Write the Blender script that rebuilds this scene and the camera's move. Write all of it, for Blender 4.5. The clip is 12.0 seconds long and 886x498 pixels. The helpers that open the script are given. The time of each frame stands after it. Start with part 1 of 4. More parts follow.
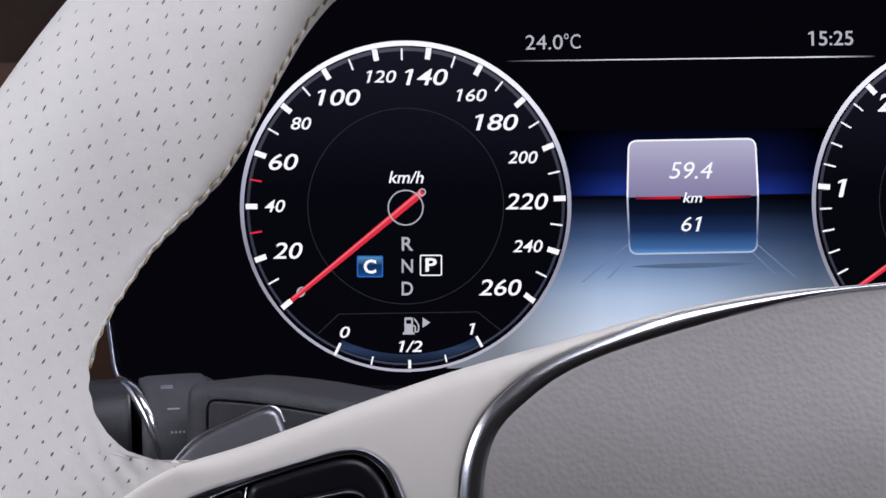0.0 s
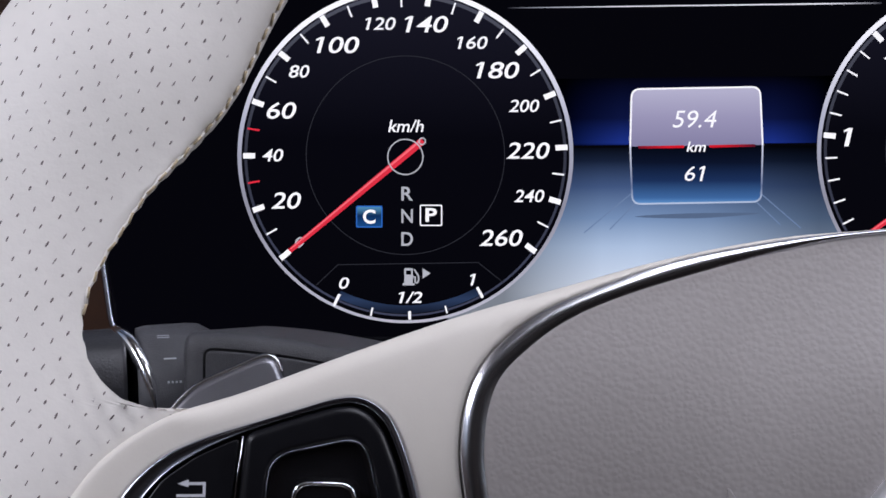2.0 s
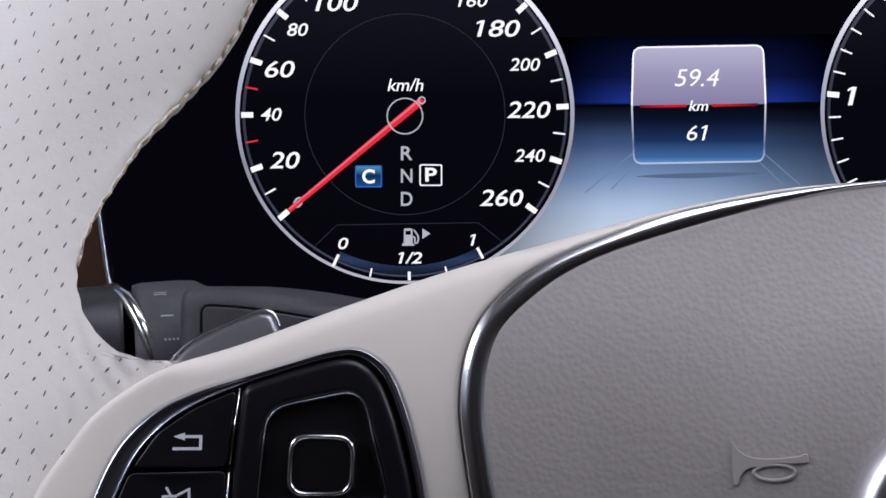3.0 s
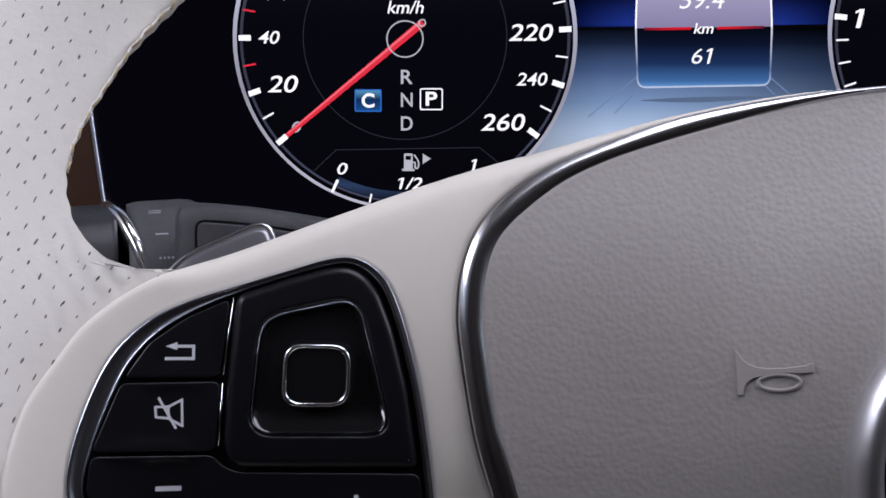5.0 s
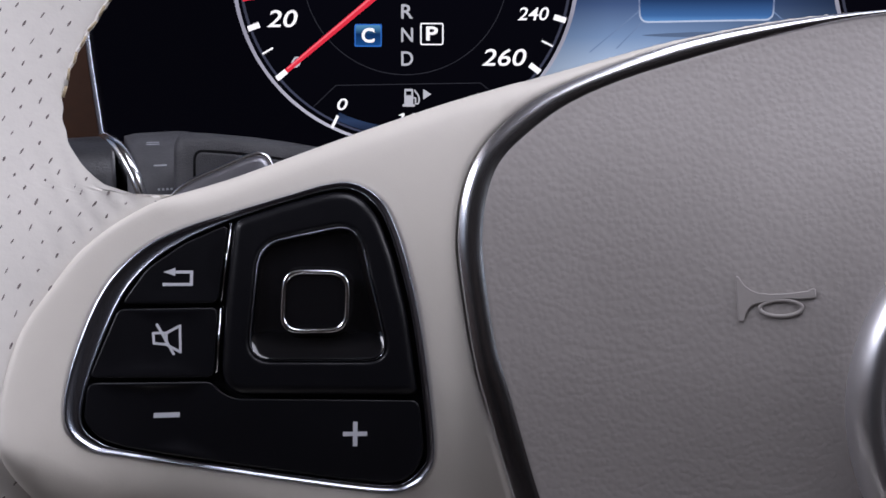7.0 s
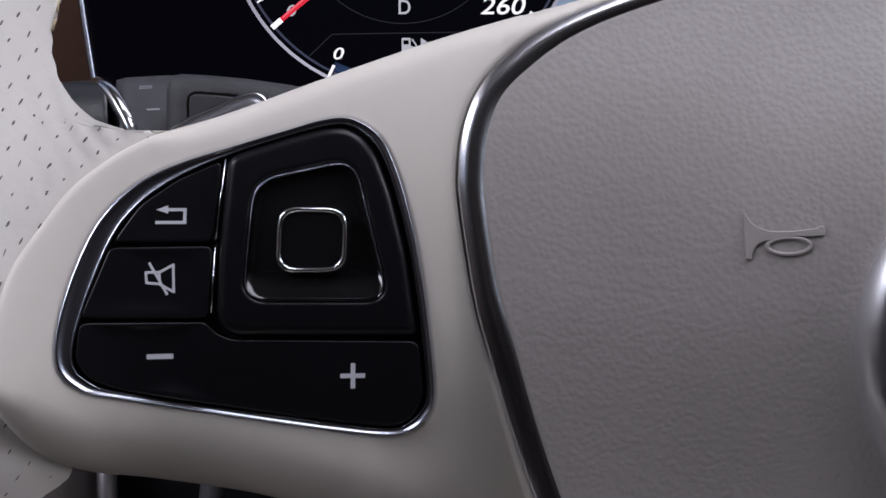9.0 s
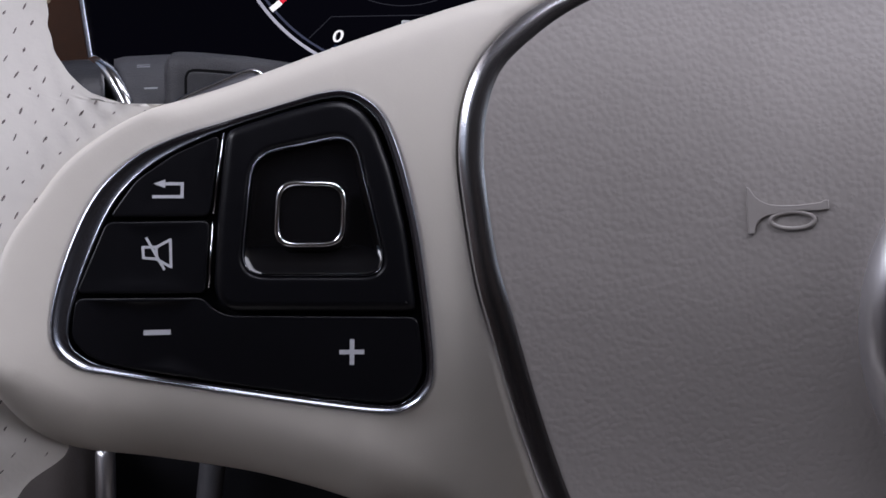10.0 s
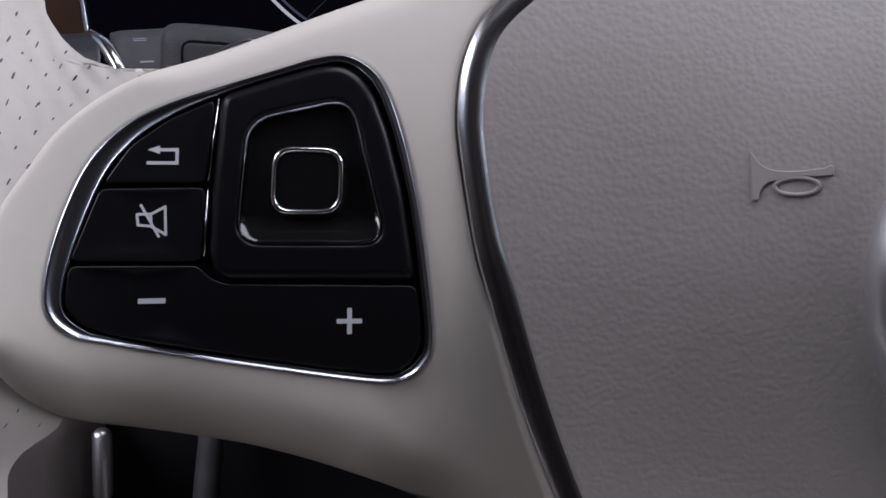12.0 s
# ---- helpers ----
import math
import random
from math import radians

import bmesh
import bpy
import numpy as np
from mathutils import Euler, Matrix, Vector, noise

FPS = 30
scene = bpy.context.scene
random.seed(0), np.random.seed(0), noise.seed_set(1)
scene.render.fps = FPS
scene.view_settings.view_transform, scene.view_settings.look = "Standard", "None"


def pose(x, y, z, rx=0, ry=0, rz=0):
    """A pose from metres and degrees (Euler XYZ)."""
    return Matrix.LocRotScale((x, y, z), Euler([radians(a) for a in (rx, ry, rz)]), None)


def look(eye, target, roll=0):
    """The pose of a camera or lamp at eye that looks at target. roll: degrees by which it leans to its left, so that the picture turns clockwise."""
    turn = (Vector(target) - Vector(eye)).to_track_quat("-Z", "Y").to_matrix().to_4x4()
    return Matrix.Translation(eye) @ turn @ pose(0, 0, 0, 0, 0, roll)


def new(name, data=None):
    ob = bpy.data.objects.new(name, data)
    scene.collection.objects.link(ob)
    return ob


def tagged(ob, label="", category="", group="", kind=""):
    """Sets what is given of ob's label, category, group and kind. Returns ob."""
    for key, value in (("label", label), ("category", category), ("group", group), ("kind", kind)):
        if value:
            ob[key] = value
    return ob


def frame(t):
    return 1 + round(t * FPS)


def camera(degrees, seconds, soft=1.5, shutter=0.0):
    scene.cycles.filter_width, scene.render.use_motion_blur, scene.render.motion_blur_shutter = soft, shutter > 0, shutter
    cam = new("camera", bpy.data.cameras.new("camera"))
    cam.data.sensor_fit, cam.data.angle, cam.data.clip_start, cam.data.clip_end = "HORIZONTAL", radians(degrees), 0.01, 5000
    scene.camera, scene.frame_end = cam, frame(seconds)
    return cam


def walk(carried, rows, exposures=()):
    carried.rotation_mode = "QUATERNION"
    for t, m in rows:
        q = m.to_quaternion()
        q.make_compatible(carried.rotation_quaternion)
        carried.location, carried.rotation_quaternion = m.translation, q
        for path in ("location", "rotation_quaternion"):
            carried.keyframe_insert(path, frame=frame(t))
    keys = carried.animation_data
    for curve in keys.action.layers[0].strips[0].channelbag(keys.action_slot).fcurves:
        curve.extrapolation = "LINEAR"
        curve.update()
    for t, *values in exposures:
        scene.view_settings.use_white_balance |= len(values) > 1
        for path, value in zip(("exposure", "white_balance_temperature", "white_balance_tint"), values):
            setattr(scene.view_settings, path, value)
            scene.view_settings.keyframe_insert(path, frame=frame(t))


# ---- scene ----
from mathutils import geometry

cam = camera(30.0, 12.0, soft=1.6)

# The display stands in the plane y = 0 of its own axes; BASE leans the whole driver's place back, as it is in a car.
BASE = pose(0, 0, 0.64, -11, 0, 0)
PATH = [
    (0.0, 0.01212, -0.48907, -0.01864, 0.127, 0.695, 0.0),
    (0.5, 0.01211, -0.48848, -0.01778, 0.125, 0.419, 0.0),
    (1.0, 0.01206, -0.48726, -0.01801, 0.128, 0.083, 0.0),
    (1.5, 0.01208, -0.48543, -0.0191, 0.125, -0.31, 0.0),
    (2.0, 0.01209, -0.48306, -0.02095, 0.133, -0.759, 0.0),
    (2.5, 0.01218, -0.48094, -0.02276, 0.139, -1.209, 0.0),
    (3.0, 0.01232, -0.47923, -0.025, 0.158, -1.664, 0.0),
    (5.0, 0.01337, -0.4731, -0.03288, 0.311, -3.316, 0.0),
    (5.5, 0.01348, -0.47254, -0.03401, 0.347, -3.726, 0.0),
    (6.0, 0.01359, -0.47224, -0.03521, 0.372, -4.149, 0.0),
    (6.5, 0.01372, -0.47195, -0.03618, 0.385, -4.58, 0.0),
    (7.0, 0.0138, -0.47129, -0.03725, 0.386, -5.008, 0.0),
    (9.0, 0.01309, -0.46528, -0.04327, 0.232, -6.005, 0.0),
    (9.5, 0.01311, -0.46409, -0.04505, 0.234, -6.086, 0.0),
    (10.0, 0.01314, -0.46294, -0.04693, 0.244, -6.144, 0.0),
    (10.5, 0.01328, -0.46177, -0.04866, 0.253, -6.177, 0.0),
    (11.0, 0.01338, -0.46068, -0.05021, 0.266, -6.188, 0.0),
    (11.5, 0.01345, -0.45999, -0.0514, 0.28, -6.181, 0.0),
    (12.0, 0.01353, -0.45956, -0.05237, 0.294, -6.166, 0.0),
]
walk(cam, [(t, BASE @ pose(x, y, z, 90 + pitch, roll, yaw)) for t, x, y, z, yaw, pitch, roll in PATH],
     exposures=[(0.0, 0.05, 6350, 14), (3.0, 0.09, 6350, 14), (6.0, 0.14, 6400, 15), (9.0, 0.10, 6430, 15), (12.0, 0.06, 6430, 15)])

# ---- light: soft daylight through the side window and the windscreen, and an added overhead lamp ----
world = bpy.data.worlds.new("sky")
scene.world = world
world.use_nodes = True
wn = world.node_tree.nodes
sky = wn.new("ShaderNodeTexSky")
sky.sky_type, sky.sun_disc = "NISHITA", False
sky.sun_elevation, sky.sun_rotation = radians(40), radians(-100)
wn["Background"].inputs["Strength"].default_value = 0.05
world.node_tree.links.new(sky.outputs["Color"], wn["Background"].inputs["Color"])


def area_lamp(name, eye, target, sx, sy, watts, colour):
    data = bpy.data.lights.new(name, "AREA")
    data.shape, data.size, data.size_y, data.energy, data.color = "RECTANGLE", sx, sy, watts, colour
    ob = new(name, data)
    ob.matrix_world = look(eye, target)
    return ob


area_lamp("side_window_light", (-0.40, -0.40, 0.88), (-0.05, -0.2, 0.62), 0.36, 0.14, 1.35, (0.885, 0.905, 1.0))
# added overhead key lamp, placed for the shading; no roof window is known
area_lamp("roof_window_light", (0.25, -0.33, 1.262), (0.25, -0.33, 0.0), 0.56, 0.54, 4.5, (0.885, 0.905, 1.0))
area_lamp("windscreen_light", (0.2, 0.45, 1.12), (0.05, -0.25, 0.55), 1.0, 0.4, 0.6, (0.86, 0.88, 1.0))
area_lamp("far_window_light", (0.97, -0.40, 1.03), (0.1, -0.2, 0.55), 0.6, 0.34, 3.6, (0.92, 0.915, 0.98))


# ---- materials ----
def srgb(r, g, b):
    return tuple(((c / 255 + 0.055) / 1.055) ** 2.4 if c > 10 else c / 255 / 12.92 for c in (r, g, b)) + (1.0,)


def material(name, colour, rough=0.5, metal=0.0, vary=0.06, scale=60.0, bump=0.0, bump_scale=400.0, coat=0.0, voronoi=0.0, spec=0.5, rvar=0.1):
    """A surface with mottling at two sizes and fine relief, at real size."""
    m = bpy.data.materials.new(name)
    m.use_nodes = True
    nt = m.node_tree
    b = nt.nodes["Principled BSDF"]
    b.inputs["Metallic"].default_value = metal
    b.inputs["Coat Weight"].default_value = coat
    b.inputs["Coat Roughness"].default_value = 0.08
    b.inputs["Specular IOR Level"].default_value = spec
    co = nt.nodes.new("ShaderNodeTexCoord").outputs["Object"]

    def tex(kind, s, detail=3.0):
        n = nt.nodes.new(kind)
        n.inputs["Scale"].default_value = s
        if "Detail" in n.inputs:
            n.inputs["Detail"].default_value = detail
        nt.links.new(co, n.inputs["Vector"])
        return n

    big, small = tex("ShaderNodeTexNoise", scale), tex("ShaderNodeTexNoise", scale * 9)
    mix = nt.nodes.new("ShaderNodeMath")
    mix.operation = "MULTIPLY_ADD"
    nt.links.new(small.outputs["Fac"], mix.inputs[0])
    mix.inputs[1].default_value = 0.4
    nt.links.new(big.outputs["Fac"], mix.inputs[2])
    ramp = nt.nodes.new("ShaderNodeMapRange")
    ramp.inputs["From Min"].default_value, ramp.inputs["From Max"].default_value = 0.4, 1.0
    ramp.inputs["To Min"].default_value, ramp.inputs["To Max"].default_value = 1 - vary, 1 + vary
    nt.links.new(mix.outputs[0], ramp.inputs["Value"])
    mul = nt.nodes.new("ShaderNodeVectorMath")
    mul.operation = "SCALE"
    mul.inputs[0].default_value = colour[:3]
    nt.links.new(ramp.outputs[0], mul.inputs["Scale"])
    nt.links.new(mul.outputs[0], b.inputs["Base Color"])
    rr = nt.nodes.new("ShaderNodeMapRange")
    rr.inputs["From Min"].default_value, rr.inputs["From Max"].default_value = 0.3, 0.7
    rr.inputs["To Min"].default_value, rr.inputs["To Max"].default_value = rough * (1 - rvar), min(1.0, rough * (1 + rvar))
    nt.links.new(small.outputs["Fac"], rr.inputs["Value"])
    nt.links.new(rr.outputs[0], b.inputs["Roughness"])
    if bump:
        bp = nt.nodes.new("ShaderNodeBump")
        bp.inputs["Strength"].default_value = bump
        bp.inputs["Distance"].default_value = 0.0006
        grain = tex("ShaderNodeTexNoise", bump_scale, 2.0)
        height = grain.outputs["Fac"]
        if voronoi:
            warp = nt.nodes.new("ShaderNodeVectorMath")
            warp.operation = "MULTIPLY_ADD"
            nt.links.new(tex("ShaderNodeTexNoise", 260.0).outputs["Color"], warp.inputs[0])
            warp.inputs[1].default_value = (0.0009, 0.0009, 0.0009)
            nt.links.new(co, warp.inputs[2])
            cell = nt.nodes.new("ShaderNodeTexVoronoi")
            cell.feature = "SMOOTH_F1"
            cell.inputs["Smoothness"].default_value = 0.35
            cell.inputs["Scale"].default_value = voronoi
            nt.links.new(warp.outputs[0], cell.inputs["Vector"])
            soft = nt.nodes.new("ShaderNodeMapRange")
            soft.inputs["From Max"].default_value = 0.75
            soft.inputs["To Min"].default_value, soft.inputs["To Max"].default_value = 1.0, 0.0
            nt.links.new(cell.outputs["Distance"], soft.inputs["Value"])
            add = nt.nodes.new("ShaderNodeMath")
            add.operation = "MULTIPLY_ADD"
            nt.links.new(grain.outputs["Fac"], add.inputs[0])
            add.inputs[1].default_value = 0.2
            nt.links.new(soft.outputs[0], add.inputs[2])
            height = add.outputs[0]
        nt.links.new(height, bp.inputs["Height"])
        nt.links.new(bp.outputs[0], b.inputs["Normal"])
    return m


def glowing(name, stops, lo=0.0, hi=1.0, axis="Y", strength=1.0, across=None):
    """A lit part of the screen: a run of colours along one axis of its own mesh."""
    m = bpy.data.materials.new(name)
    m.use_nodes = True
    nt = m.node_tree
    nt.nodes.remove(nt.nodes["Principled BSDF"])
    em = nt.nodes.new("ShaderNodeEmission")
    em.inputs["Strength"].default_value = strength
    nt.links.new(em.outputs[0], nt.nodes["Material Output"].inputs["Surface"])
    if len(stops) == 1:
        em.inputs["Color"].default_value = stops[0][1]
        return m
    sep = nt.nodes.new("ShaderNodeSeparateXYZ")
    nt.links.new(nt.nodes.new("ShaderNodeTexCoord").outputs["Object"], sep.inputs[0])
    mr = nt.nodes.new("ShaderNodeMapRange")
    mr.inputs["From Min"].default_value, mr.inputs["From Max"].default_value = lo, hi
    nt.links.new(sep.outputs[axis], mr.inputs["Value"])
    ramp = nt.nodes.new("ShaderNodeValToRGB")
    while len(ramp.color_ramp.elements) < len(stops):
        ramp.color_ramp.elements.new(0.5)
    for el, (p, c) in zip(ramp.color_ramp.elements, stops):
        el.position, el.color = p, c
    nt.links.new(mr.outputs[0], ramp.inputs["Fac"])
    out = ramp.outputs["Color"]
    if across:
        side = nt.nodes.new("ShaderNodeMapRange")
        side.inputs["From Min"].default_value, side.inputs["From Max"].default_value = across[0][0], across[-1][0]
        nt.links.new(sep.outputs["X"], side.inputs["Value"])
        fade = nt.nodes.new("ShaderNodeValToRGB")
        while len(fade.color_ramp.elements) < len(across):
            fade.color_ramp.elements.new(0.5)
        for el, (x, f) in zip(fade.color_ramp.elements, across):
            el.position, el.color = (x - across[0][0]) / (across[-1][0] - across[0][0]), (f, f, f, 1)
        nt.links.new(side.outputs[0], fade.inputs["Fac"])
        dim = nt.nodes.new("ShaderNodeVectorMath")
        dim.operation = "SCALE"
        nt.links.new(out, dim.inputs[0])
        nt.links.new(fade.outputs["Color"], dim.inputs["Scale"])
        out = dim.outputs[0]
    nt.links.new(out, em.inputs["Color"])
    return m


CREAM = (0.597, 0.560, 0.502)
LEATHER = material("cream_leather", (0.66, 0.63, 0.585), 0.5, vary=0.06, scale=45, bump=0.1, bump_scale=1000)
COVER = material("cream_soft_plastic", CREAM, 0.48, vary=0.035, scale=30, bump=0.03, bump_scale=2200)
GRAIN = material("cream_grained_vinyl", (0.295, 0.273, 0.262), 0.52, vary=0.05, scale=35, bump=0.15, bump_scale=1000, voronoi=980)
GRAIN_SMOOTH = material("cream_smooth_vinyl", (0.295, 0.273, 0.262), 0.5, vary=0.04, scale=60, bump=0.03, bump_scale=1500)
STITCH = material("tan_thread", (0.42, 0.34, 0.22), 0.75, vary=0.15, scale=300)
HOLE = material("perforation_shadow", (0.15, 0.125, 0.12), 0.9, vary=0.2, scale=300)
CHROME = material("satin_chrome", (0.78, 0.78, 0.80), 0.17, 1.0, vary=0.02, scale=80, rvar=0.03)
SATIN = material("satin_silver_trim", (0.64, 0.64, 0.67), 0.235, 1.0, vary=0.02, scale=60, rvar=0.03)
BADGE = material("matt_silver", (0.87, 0.87, 0.9), 0.35, 1.0, vary=0.02, scale=60, rvar=0.03)
DARK_CHROME = material("dark_chrome", (0.46, 0.48, 0.55), 0.25, 1.0, vary=0.02, scale=80, rvar=0.02)
BLACK_SATIN = material("black_satin_plastic", (0.005, 0.005, 0.0065), 0.33, spec=0.28, vary=0.12, scale=90, bump=0.02, bump_scale=3000)
BLACK_GLOSS = material("black_gloss_plastic", (0.006, 0.006, 0.007), 0.09, vary=0.1, scale=60, coat=0.5)
GREY_PLASTIC = material("grained_dark_grey_plastic", (0.075, 0.075, 0.082), 0.48, vary=0.2, scale=160, bump=0.35, bump_scale=3200)
PADDLE = material("satin_grey_metal", (0.34, 0.34, 0.37), 0.36, 0.8, vary=0.04, scale=90)
DARK_PLASTIC = material("dark_plastic", (0.03, 0.03, 0.034), 0.38, vary=0.1, scale=60, bump=0.2, bump_scale=1500)
LOWER_GREY = material("pale_grey_plastic", (0.11, 0.095, 0.09), 0.55, vary=0.08, scale=60, bump=0.2, bump_scale=1500)
PRINT = material("white_print", (0.55, 0.56, 0.60), 0.5, vary=0.04, scale=200)
GREY_PRINT = material("grey_print", (0.42, 0.43, 0.46), 0.5, vary=0.05, scale=200)
GLASS_BLACK = material("black_display_glass", (0.003, 0.003, 0.005), 0.06, vary=0.1, scale=20, spec=0.35)
BROWN = material("brown_wood_trim", (0.065, 0.028, 0.014), 0.6, spec=0.2, vary=0.35, scale=25, bump=0.1, bump_scale=500)
BEIGE_CABIN = material("beige_headliner_cloth", (0.5, 0.47, 0.43), 0.9, vary=0.08, scale=20, bump=0.4, bump_scale=600)
DARK_CABIN = material("brown_black_cabin_lining", (0.05, 0.033, 0.025), 0.7, vary=0.2, scale=12, bump=0.4, bump_scale=500)
CARPET = material("dark_brown_carpet", (0.07, 0.044, 0.044), 0.95, vary=0.3, scale=30, bump=0.8, bump_scale=700)

WHITE_LIT = glowing("white_lit", [(0, (0.92, 0.92, 0.96, 1))])
GREY_LIT = glowing("grey_lit", [(0, srgb(176, 178, 186))])
FAINT_LIT = glowing("faint_lit", [(0, srgb(42, 43, 50))])
RED_LIT = glowing("red_lit", [(0, srgb(216, 46, 64))])
PINK_LIT = glowing("pink_lit", [(0, srgb(236, 104, 116))])
RED_LINE = glowing("red_line_lit", [(0, srgb(60, 20, 40)), (0.3, srgb(200, 25, 40)), (0.7, srgb(200, 25, 40)), (1, srgb(60, 20, 40))], 0.065, 0.103, "X")
DIAL_LIT = glowing("dial_face_lit", [(0, srgb(6, 6, 11)), (0.55, srgb(7, 7, 14)), (1, srgb(24, 24, 36))], -0.049, 0.049)
RING_LIT = glowing("ring_lit", [(0, srgb(184, 184, 198)), (0.35, srgb(138, 138, 152)), (0.6, srgb(170, 172, 190)), (0.85, srgb(240, 240, 250)), (1, srgb(250, 250, 255))], -0.049, 0.049)
INNER_RING = glowing("inner_ring_lit", [(0, srgb(64, 68, 88)), (0.5, srgb(52, 54, 66)), (1, srgb(78, 80, 92))], -0.049, 0.049)


# ---- mesh helpers ----
def finish(name, bm, mat, parent=None, label="", smooth=True, matrix=None):
    bmesh.ops.recalc_face_normals(bm, faces=bm.faces[:])
    me = bpy.data.meshes.new(name)
    bm.to_mesh(me)
    bm.free()
    me.materials.append(mat)
    for p in me.polygons:
        p.use_smooth = smooth
    ob = new(name, me)
    if parent is not None:
        ob.parent = parent
    if matrix is not None:
        ob.matrix_local = matrix
    if label:
        ob["label"] = label
    return ob


def part(name, bm, mat, parent, label="", smooth=True, matrix=None):
    return finish(name, bm, mat, parent, label, smooth, matrix)


def thing(name, matrix, label, category, kind="", group=""):
    ob = new(name)
    ob.empty_display_size = 0.02
    ob.matrix_world = matrix
    return tagged(ob, label, category, group, kind)


def spline(pts, closed=True, step=6):
    """A smooth run through the corner points of a design line."""
    P = [Vector(p) for p in pts]
    n, out = len(P), []
    for i in range(n if closed else n - 1):
        a, b, c, d = ((P[(i + k) % n] if closed else P[min(max(i + k, 0), n - 1)]) for k in (-1, 0, 1, 2))
        for j in range(step):
            t = j / step
            out.append(0.5 * ((2 * b) + (c - a) * t + (2 * a - 5 * b + 4 * c - d) * t * t + (3 * b - a - 3 * c + d) * t ** 3))
    if not closed:
        out.append(P[-1])
    return [(p[0], p[1]) for p in out]


def rounded(pts, r, seg=4):
    """A polygon with its corners rounded off."""
    n, out = len(pts), []
    for i in range(n):
        a, b, c = Vector(pts[i - 1]), Vector(pts[i]), Vector(pts[(i + 1) % n])
        k = min(r, (a - b).length * 0.45, (c - b).length * 0.45)
        p, q = b + (a - b).normalized() * k, b + (c - b).normalized() * k
        for j in range(seg + 1):
            t = j / seg
            s = p * (1 - t) ** 2 + b * 2 * t * (1 - t) + q * t * t
            out.append((s[0], s[1]))
    return out


def ccw(pts):
    area = sum(pts[i - 1][0] * pts[i][1] - pts[i][0] * pts[i - 1][1] for i in range(len(pts)))
    return list(pts) if area > 0 else list(reversed(pts))


def inset(pts, d):
    pts = ccw(pts)
    n, out = len(pts), []
    for i in range(n):
        a, c = Vector(pts[i - 1]), Vector(pts[(i + 1) % n])
        t = (c - a)
        t = t.normalized() if t.length > 1e-9 else Vector((1, 0))
        out.append((pts[i][0] - t[1] * d, pts[i][1] + t[0] * d))
    return out


def net(bm, loop, z, step):
    """Closes a flat loop with an even net of small faces."""
    line = [(v.co.x, v.co.y) for v in loop]
    poly = np.array(line)
    prev = np.roll(poly, 1, 0)
    pts = [Vector(p) for p in line]
    for i, x in enumerate(np.arange(poly[:, 0].min(), poly[:, 0].max(), step)):
        for y in np.arange(poly[:, 1].min() + (i % 2) * step / 2, poly[:, 1].max(), step):
            hit = ((poly[:, 1] > y) != (prev[:, 1] > y)) & (x < (prev[:, 0] - poly[:, 0]) * (y - poly[:, 1]) / (prev[:, 1] - poly[:, 1] + 1e-15) + poly[:, 0])
            if hit.sum() % 2 and np.hypot(poly[:, 0] - x, poly[:, 1] - y).min() > step * 0.45:
                pts.append(Vector((x, y)))
    vs, _, fs, orig, _, _ = geometry.delaunay_2d_cdt(pts, [], [list(range(len(line)))], 1, 1e-9)
    made = []
    for v, o in zip(vs, orig):
        k = next((q for q in o if q < len(line)), None)
        made.append(loop[k] if k is not None else bm.verts.new((v[0], v[1], z)))
    for f in fs:
        ids = [made[k] for k in f]
        if len(set(ids)) == len(ids) and bm.faces.get(ids) is None:
            bm.faces.new(ids)


def stack(rings, cap_top=True, cap_bottom=False, step=0.0):
    """Rings of points with equal counts, each at its own height, skinned together."""
    bm = bmesh.new()
    loops = [[bm.verts.new((x, y, z)) for x, y in pts] for pts, z in rings]
    for lo, hi in zip(loops, loops[1:]):
        n = len(lo)
        for i in range(n):
            bm.faces.new((lo[i], lo[(i + 1) % n], hi[(i + 1) % n], hi[i]))
    if cap_top and step:
        net(bm, loops[-1], rings[-1][1], step)
    elif cap_top:
        f = bm.faces.new(loops[-1])
        bmesh.ops.triangulate(bm, faces=[f])
    if cap_bottom:
        f = bm.faces.new(loops[0])
        bmesh.ops.triangulate(bm, faces=[f])
    return bm


def cushion(pts, bottom, top, r, seg=4, step=0.0):
    """A plate with a rounded upper edge."""
    pts = ccw(pts)
    rings = [(pts, bottom)]
    for j in range(seg + 1):
        a = math.pi / 2 * j / seg
        rings.append((inset(pts, r * (1 - math.cos(a))) if j else pts, top - r + r * math.sin(a)))
    rings += [(inset(pts, r * 1.15), top), (inset(pts, r * 1.35), top)]
    return stack(rings, step=step)


def band(outer, inner, profile):
    """A strip between two lines of equal count: profile rows are (share from outer to inner, height)."""
    bm = bmesh.new()
    n = len(outer)
    loops = [[bm.verts.new((o[0] + (i[0] - o[0]) * s, o[1] + (i[1] - o[1]) * s, h)) for o, i in zip(outer, inner)] for s, h in profile]
    for lo, hi in zip(loops, loops[1:]):
        for k in range(n):
            bm.faces.new((lo[k], lo[(k + 1) % n], hi[(k + 1) % n], hi[k]))
    return bm


def resample(pts, n):
    """n points evenly along a closed line, from the point that lies furthest to its upper right."""
    pts = ccw(pts)
    k = max(range(len(pts)), key=lambda i: pts[i][0] + pts[i][1])
    pts = pts[k:] + pts[:k] + [pts[k]]
    d = np.cumsum([0] + [math.dist(a, b) for a, b in zip(pts, pts[1:])])
    s = np.linspace(0, d[-1], n, endpoint=False)
    return list(zip(np.interp(s, d, [p[0] for p in pts]), np.interp(s, d, [p[1] for p in pts])))


